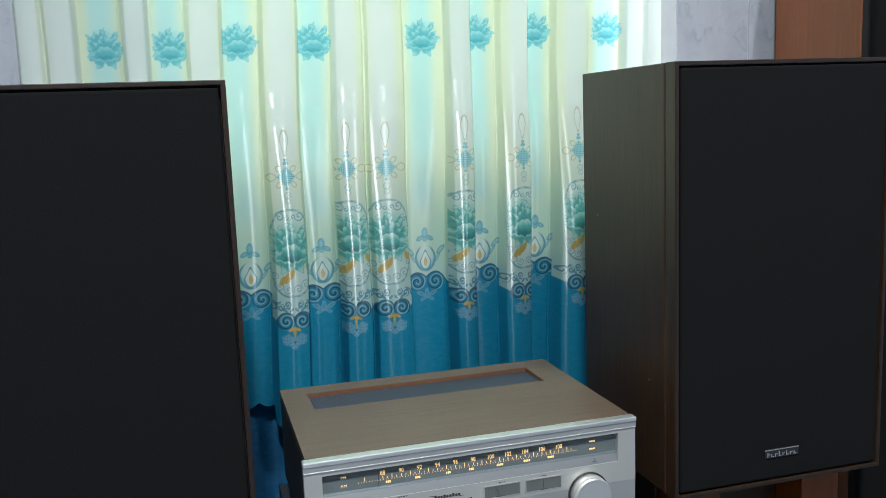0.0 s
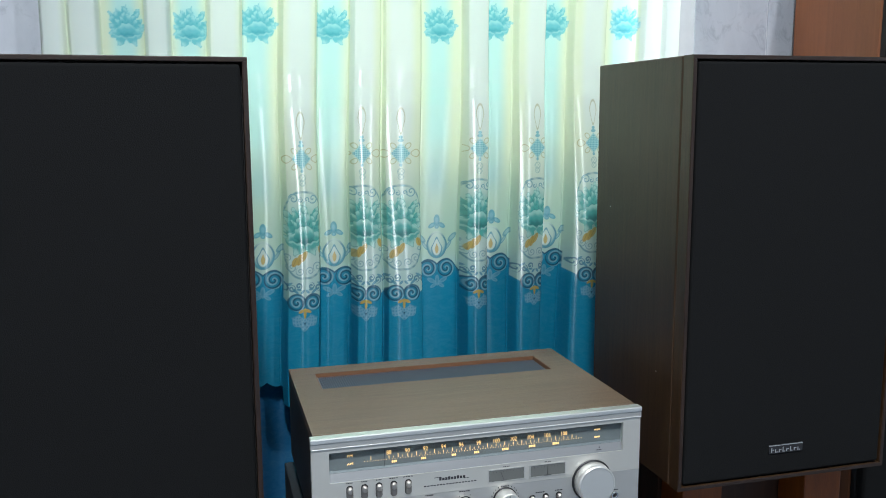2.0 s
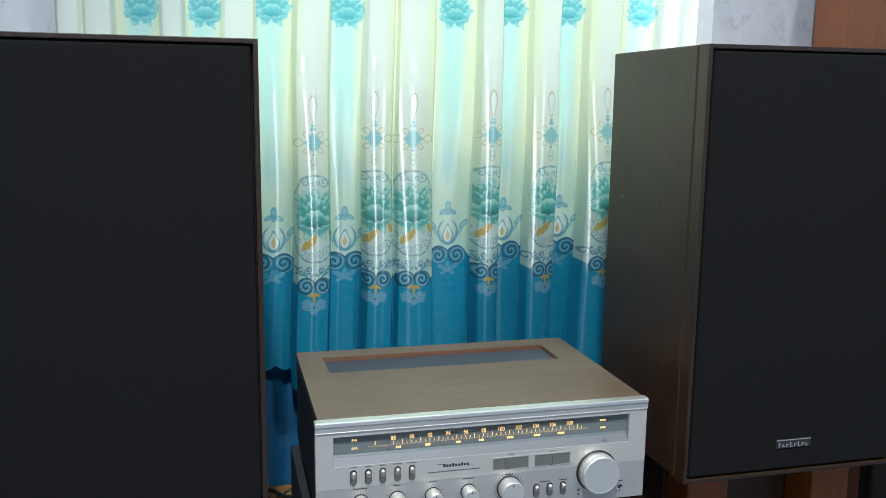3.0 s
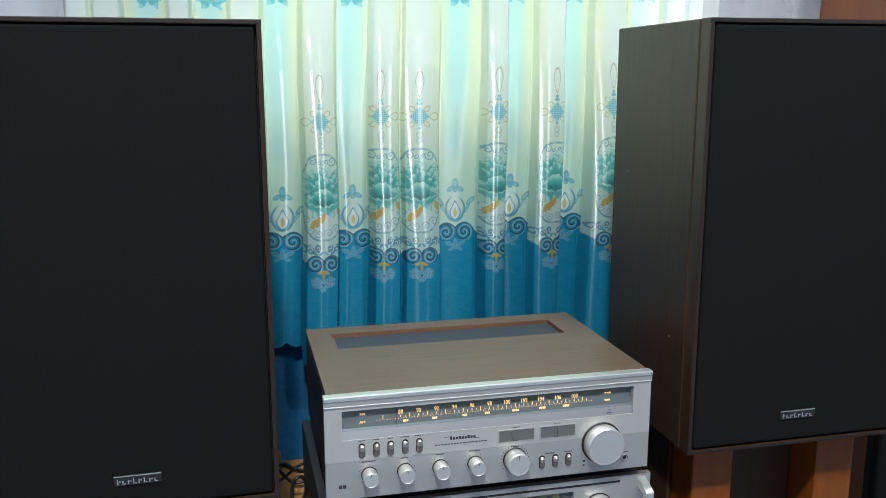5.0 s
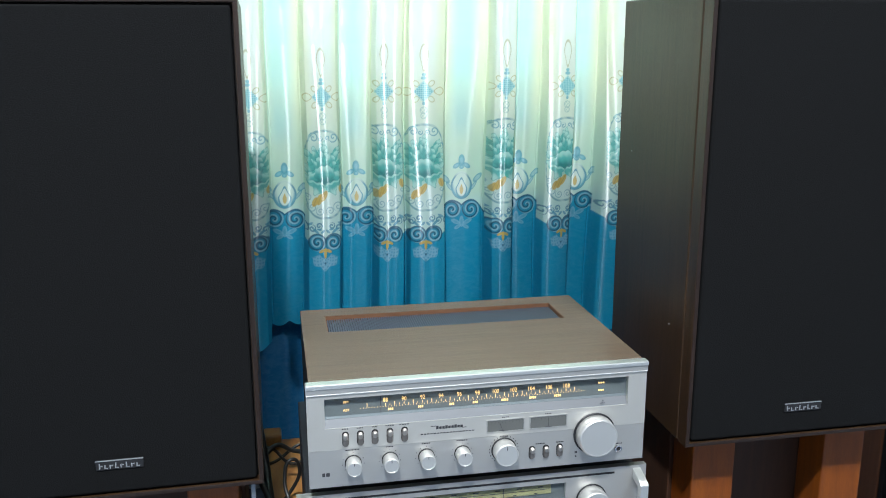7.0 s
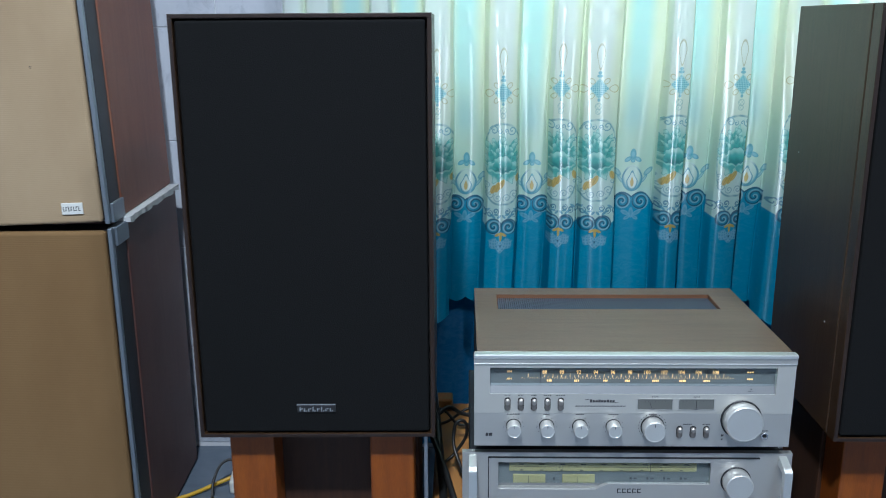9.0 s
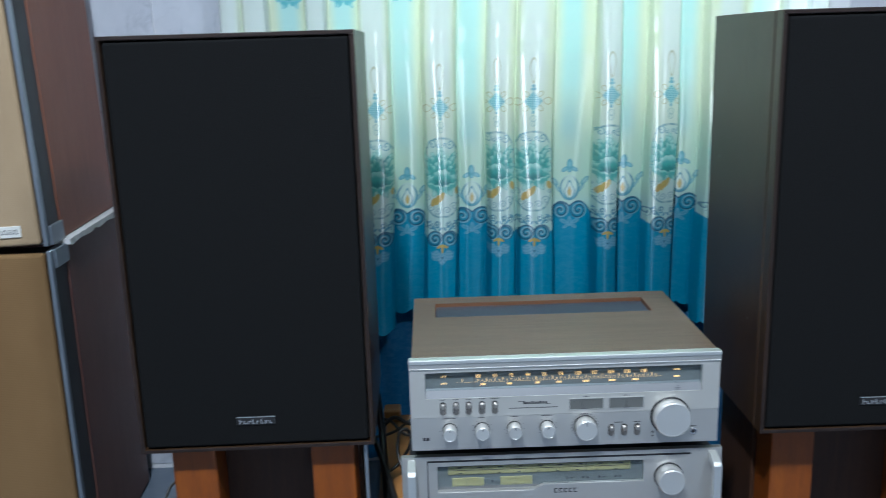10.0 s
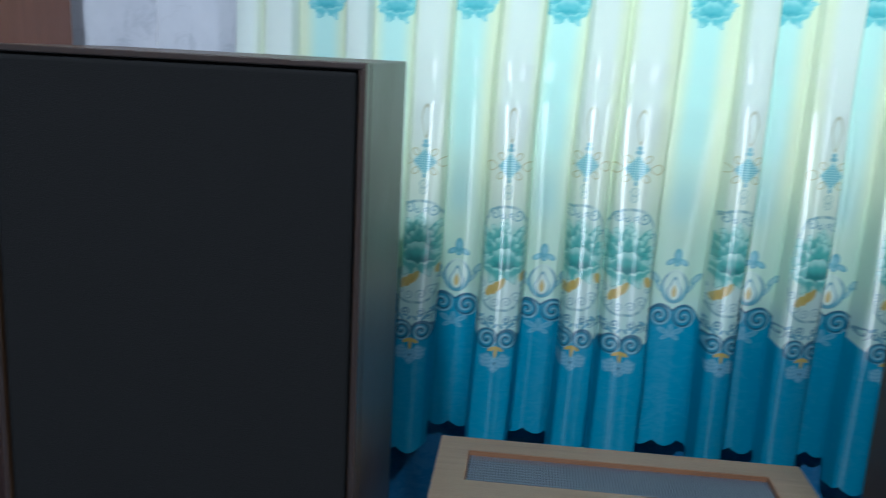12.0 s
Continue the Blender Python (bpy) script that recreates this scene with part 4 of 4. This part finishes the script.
# meters, switches, knobs
for x0, x1, lean in ((0.2450, 0.2970, -0.35), (0.3065, 0.3590, 0.0)):
    meter = part("meter", frame_bars(bmesh.new(), x0 - 0.0012, x1 + 0.0012, 0.0598, 0.0790, -0.0008, 0.002, 0.0014), SILVER_LOW, rec)
    part("meter_face", box(x0, x1, -0.0002, 0.0008, 0.0610, 0.0778), METERFACE, meter, "grey meter face")
    xm = (x0 + x1) / 2 - (0.004 if lean else 0)
    bm = box(-0.0003, 0.0003, -0.0007, -0.0002, 0.0, 0.013)
    bm.transform(pose(xm, 0, 0.0620) @ Matrix.Rotation(lean, 4, "Y"))
    part("needle", bm, INK, meter)
    bm = bmesh.new()
    add_box(bm, xm - 0.005, xm + 0.005, -0.0007, -0.0002, 0.0610, 0.0622)
    words_bar(bm, (x0 + x1) / 2, 0.0815, 0.010, 0.0010, 4)
    for i in range(9):
        add_box(bm, x0 + 0.006 + i * 0.005, x0 + 0.0064 + i * 0.005, -0.0005, -0.0002, 0.0735, 0.0755)
    part("meter_mark", bm, INK, meter)
for x in (0.0500, 0.0700, 0.0897, 0.1100, 0.1300):
    slot_switch(rec, x, 0.0690)
for x in (0.3100, 0.3302, 0.3503):
    slot_switch(rec, x, 0.0245, 0.020)
for x in (0.0595, 0.1095, 0.1595, 0.2100):
    knob(rec, "tone_knob", x, 0.0335, 0.0105, 0.021)
knob(rec, "volume_knob", 0.2690, 0.0330, 0.0165, 0.021)
knob(rec, "tuning_knob", 0.4010, 0.0455, 0.0285, 0.020, False)
bm = bmesh.new()
add_ring(bm, [(0.0052, 0.0), (0.0052, -0.0018), (0.0034, -0.0020), (0.0032, 0.0)], (0.4380, 0.0185), 20)
jack = part("phone_jack", bm, CHROME, rec, "", True)
part("jack_hole", add_ring(bmesh.new(), [(0.0032, -0.0004), (0, -0.0004)], (0.4380, 0.0185), 16), BLACK, jack)
bm = bmesh.new()
for x, wide in ((0.0500, 0.009), (0.0700, 0.009), (0.0897, 0.008), (0.1100, 0.012), (0.1300, 0.014)):
    words_bar(bm, x, 0.0835, wide, 0.0012, 4)
for x, wide in ((0.0595, 0.020), (0.1095, 0.010), (0.1595, 0.012), (0.2100, 0.016), (0.2690, 0.012), (0.322, 0.014), (0.3503, 0.012), (0.4380, 0.012)):
    words_bar(bm, x, 0.0525 if x < 0.3 else (0.0370 if x < 0.4 else 0.0265), wide, 0.0012, 5)
for x in (0.0595, 0.1095, 0.1595, 0.2100):
    for i in range(9):
        a = radians(-40 + 32.5 * i)
        add_box(bm, x + 0.0148 * math.cos(a) - 0.0004, x + 0.0148 * math.cos(a) + 0.0004, -0.0003, 0.0004, 0.0335 + 0.0148 * math.sin(a) - 0.0004, 0.0335 + 0.0148 * math.sin(a) + 0.0004)
for i in range(21):
    a = radians(-50 + 14 * i)
    add_box(bm, 0.2690 + 0.0205 * math.cos(a) - 0.0005, 0.2690 + 0.0205 * math.cos(a) + 0.0005, -0.0003, 0.0004, 0.0330 + 0.0205 * math.sin(a) - 0.0007, 0.0330 + 0.0205 * math.sin(a) + 0.0007)
words_bar(bm, 0.190, 0.0662, 0.076, 0.0014, 17)
words_bar(bm, 0.412, 0.0905, 0.008, 0.0010, 3)
add_box(bm, 0.4112, 0.4128, -0.0003, 0.0004, 0.0935, 0.0950)
words_bar(bm, 0.375, 0.0190, 0.004, 0.003, 2)
words_bar(bm, 0.375, 0.0125, 0.003, 0.002, 1)
add_box(bm, 0.0175, 0.0215, -0.0003, 0.0004, 0.0165, 0.0215)
add_box(bm, 0.0225, 0.0275, -0.0003, 0.0004, 0.0165, 0.0215)
tagged(part("panel_print", bm, INK, rec, "small dark printed markings"), kind="stuff")
bm = bmesh.new()
add_box(bm, 0.1660, 0.1760, -0.0003, 0.0004, 0.0765, 0.0772)
for i in range(9):
    add_box(bm, 0.1735 + 0.0042 * i, 0.1768 + 0.0042 * i, -0.0003, 0.0004, 0.0722, 0.0758 if i % 3 else 0.0768)
add_box(bm, 0.2090, 0.2160, -0.0003, 0.0004, 0.0716, 0.0722)
part("emblem", bm, INK, rec, "dark maker's emblem")
for x in (0.05, 0.42):
    for y in (0.05, 0.28):
        part("foot", box(x - 0.015, x + 0.015, y - 0.015, y + 0.015, -0.0125, 0.004, 0.002), BLACK, rec)

# ---- lower receiver ----
low = thing("stereo_receiver", pose(-0.0180, 0.014, 0.2), "silver rack-handled stereo receiver under another one", "receiver")
LW, LT = 0.507, 0.1525
part("case", box(0.012, LW - 0.012, 0.010, 0.34, 0.012, LT - 0.003, 0.002), DARKMETAL, low, "dark steel case")
bm = bmesh.new()
GX0, GX1, GZ0, GZ1 = 0.056, 0.384, 0.092, 0.1355
add_box(bm, 0, LW, 0, 0.010, GZ1, LT)
add_box(bm, 0, GX0, 0, 0.010, GZ0, GZ1)
add_box(bm, GX1, LW, 0, 0.010, GZ0, GZ1)
add_box(bm, 0, LW, 0, 0.010, 0.010, GZ0)
part("front_plate", bm, SILVER_LOW, low, "brushed silver front")
part("groove_line", box(0.040, 0.458, -0.0004, 0.0006, 0.1425, 0.1455), BLACK, low)
part("groove_line", box(0.040, 0.0415, -0.0004, 0.0006, 0.06, 0.1425), INK, low)
face = part("dial_plate", box(GX0, GX1, 0.007, 0.0095, GZ0, GZ1), DIAL, low, "grey dial with yellowish scale")
part("dial_scale", box(GX0 + 0.017, GX1 - 0.020, 0.0055, 0.007, 0.1175, 0.1320, 0.001), YELLOWFACE, low, "yellowish scale")
for x in (0.079, 0.156):
    g = part("meter_face", box(x, x + 0.051, 0.0055, 0.007, 0.098, 0.1120, 0.001), YELLOWFACE, low, "yellowish meter")
    bm = box(x + 0.024, x + 0.0246, 0.0050, 0.0055, 0.0985, 0.1100)
    for i in range(11):
        add_box(bm, x + 0.005 + 0.0038 * i, x + 0.0054 + 0.0038 * i, 0.0050, 0.0055, 0.1075 - 0.00012 * (i - 5) ** 2, 0.1090 - 0.00012 * (i - 5) ** 2)
    part("meter_mark", bm, INK, g)
bm = bmesh.new()
for i in range(9):
    add_box(bm, GX0 + 0.032 + i * 0.032, GX0 + 0.040 + i * 0.032, 0.0050, 0.0055, 0.1287, 0.1302)
    add_box(bm, GX0 + 0.034 + i * 0.031, GX0 + 0.039 + i * 0.031, 0.0050, 0.0055, 0.1190, 0.1202)
add_box(bm, GX0 + 0.020, GX1 - 0.023, 0.0050, 0.0055, 0.1248, 0.1254)
add_box(bm, GX0 + 0.236, GX0 + 0.2368, 0.0046, 0.0050, 0.1170, 0.1325)
for i in range(4):
    add_box(bm, GX0 + 0.205 + i * 0.026, GX0 + 0.208 + i * 0.026, 0.0050, 0.0068, 0.1045, 0.1075)
    add_box(bm, GX0 + 0.211 + i * 0.026, GX0 + 0.216 + i * 0.026, 0.0050, 0.0068, 0.1050, 0.1062)
add_box(bm, GX0 + 0.086, GX0 + 0.0885, 0.0050, 0.0068, 0.103, 0.107)
part("scale_mark", bm, INK, face)
# the raised apron that bears the maker's emblem
bm = bmesh.new()
shape = ((GX0, GZ0 - 0.002), (GX0 + 0.150, GZ0 - 0.002), (GX0 + 0.170, GZ0 + 0.0075), (GX1, GZ0 + 0.0075), (GX1, GZ0 - 0.030), (GX0, GZ0 - 0.030))
fr, bk = [bm.verts.new((x, -0.0012, z)) for x, z in shape], [bm.verts.new((x, 0.006, z)) for x, z in shape]
bm.faces.new(fr)
bm.faces.new(bk[::-1])
for i in range(6):
    j = (i + 1) % 6
    bm.faces.new((fr[j], fr[i], bk[i], bk[j]))
bmesh.ops.recalc_face_normals(bm, faces=bm.faces)
part("apron", bm, SILVER_LOW, low)
bm = bmesh.new()
for i in range(5):
    x = 0.241 + 0.0078 * i
    add_box(bm, x, x + 0.0058, -0.0016, -0.0012, 0.0905, 0.0918)
    add_box(bm, x, x + 0.0016, -0.0016, -0.0012, 0.0860, 0.0905)
    add_box(bm, x, x + 0.0058, -0.0016, -0.0012, 0.0845, 0.0858)
words_bar(bm, 0.320, 0.0880, 0.055, 0.0012, 14)
part("emblem", bm, INK, low, "dark maker's emblem")
pane = part("dial_window", box(GX0, GX1, 0.0012, 0.0022, GZ0 + 0.0078, GZ1), PANE, low, "clear dial window")
pane.visible_shadow = False
knob(low, "tuning_knob", 0.4235, 0.1060, 0.0215, 0.024, False)
for i in range(5):
    knob(low, "tone_knob", 0.10 + 0.06 * i, 0.042, 0.010, 0.018)
for x in (0.016, 0.492):
    bm = bmesh.new()
    side = ((-0.032, 0.026), (-0.032, 0.1360), (-0.026, 0.1400), (0.0, 0.1490), (0.0, 0.1330), (-0.020, 0.1290), (-0.020, 0.030), (0.0, 0.026), (0.0, 0.012))
    a, b = [bm.verts.new((x - 0.006, y, z)) for y, z in side], [bm.verts.new((x + 0.006, y, z)) for y, z in side]
    bm.faces.new(a[::-1])
    bm.faces.new(b)
    for i in range(len(side)):
        j = (i + 1) % len(side)
        bm.faces.new((a[i], a[j], b[j], b[i]))
    bmesh.ops.recalc_face_normals(bm, faces=bm.faces)
    bmesh.ops.bevel(bm, geom=list(bm.edges), offset=0.0008, segments=2, affect="EDGES")
    part("rack_handle", bm, TRIM, low, "bright metal rack handle")
for x in (0.05, 0.45):
    for y in (0.05, 0.29):
        part("foot", box(x - 0.015, x + 0.015, y - 0.015, y + 0.015, 0, 0.012, 0.002), BLACK, low)

# ---- cables and clutter ----
def cable(label, points, radius=0.0028, material=CABLE):
    c = tube("cable", points, radius, material)
    return tagged(c, label, "cable")


cable("black loudspeaker cable behind the receivers", [(-0.10, 0.40, 0.245), (-0.055, 0.36, 0.262), (-0.02, 0.35, 0.235), (0.02, 0.36, 0.25), (0.06, 0.37, 0.26)])
cable("black loudspeaker cable crossing the bench", [(-0.10, 0.36, 0.225), (-0.05, 0.37, 0.232), (-0.01, 0.39, 0.25), (0.05, 0.40, 0.262)])
cable("black cable curled in a loop on the bench", [(-0.060, 0.22, 0.216), (-0.030, 0.24, 0.235), (-0.010, 0.24, 0.285), (-0.022, 0.235, 0.300), (-0.034, 0.23, 0.275), (-0.024, 0.20, 0.235), (-0.004, 0.16, 0.215), (0.01, 0.14, 0.209)], 0.0030)
cable("thick black cable hanging down by the bench", [(-0.078, 0.25, 0.275), (-0.060, 0.20, 0.255), (-0.040, 0.12, 0.238), (-0.022, 0.05, 0.215), (-0.018, 0.02, 0.209)], 0.0055)
cable("bundle of thick black cables beside the stand", [(-0.075, 0.33, 0.33), (-0.066, 0.29, 0.275), (-0.060, 0.23, 0.25), (-0.052, 0.16, 0.215), (-0.05, 0.10, 0.206)], 0.0075)
cable("black cable sagging behind the loudspeaker", [(-0.10, 0.33, 0.30), (-0.07, 0.34, 0.262), (-0.045, 0.36, 0.268), (-0.018, 0.37, 0.25), (0.02, 0.38, 0.24)], 0.004)
cable("yellow mains cable lying on the floor", [(-0.75, 0.40, 0.004), (-0.62, 0.47, 0.005), (-0.56, 0.515, 0.012), (-0.52, 0.535, 0.022)], 0.0045, YELLOWCABLE)
cable("thin black cable arched over a power strip", [(-0.56, 0.47, 0.004), (-0.560, 0.50, 0.035), (-0.540, 0.53, 0.060), (-0.515, 0.535, 0.055), (-0.49, 0.53, 0.032)], 0.003)
ps = thing("power_strip", pose(-0.50, 0.52, 0.0, 0, 0, 8), "white plastic power strip on the floor", "power strip")
part("body", box(-0.03, 0.16, -0.028, 0.028, 0, 0.032, 0.006, 3), WHITEPLASTIC, ps)
for x in (0.0, 0.05, 0.10):
    part("socket", add_ring(bmesh.new(), [(0.017, 0.0), (0.017, 0.001), (0.015, 0.001), (0, 0.001)], (0, 0), 20), PAINT, ps).matrix_local = pose(x, 0, 0.032, 90)
rod = thing("metal_strip", pose(-0.076, 0.05, 0), "thin bluish metal strip standing beside the stand", "strip")
part("strip", box(-0.003, 0.003, -0.004, 0.004, 0.0, 0.365, 0.001), ALU, rod)

# ---- wall panels and floor tiles ----
PW = 0.190
pieces = {}


def panel(x0, x1, z0, z1):
    key = (round(x1 - x0, 4), round(z1 - z0, 4))
    if key not in pieces:
        bm = box(0, key[0] - 0.0022, -0.0025, 0.0, 0, key[1] - 0.0022, 0.0006, 1)
        me = bpy.data.meshes.new("panel")
        bm.to_mesh(me)
        bm.free()
        me.materials.append(WALLPANEL)
        pieces[key] = me
    ob = new("panel", pieces[key])
    ob.location, ob.parent = (x0, WALL_Y, z0), wall_north


PH = 0.245
for i in range(-16, 8):
    x = 0.973 + PW * i
    if x < X0 or x + PW > X1:
        continue
    for j in range(11):
        z = 0.010 + PH * j
        if x + PW > WX0 and x < WX1 and z + PH > WZ0 and z < WZ1:
            continue
        panel(x, x + PW, z, z + PH)
tm = bpy.data.meshes.new("tile")
bm = box(0, 0.597, 0, 0.597, -0.006, 0.0, 0.0015, 1)
bm.to_mesh(tm)
bm.free()
tm.materials.append(FLOORTILE)
for i in range(7):
    for j in range(8):
        t = new("tile", tm)
        t.location, t.parent = (X0 + 0.6 * i, WALL_Y - 0.6 * (j + 1), 0), bpy.data.objects["floor"]
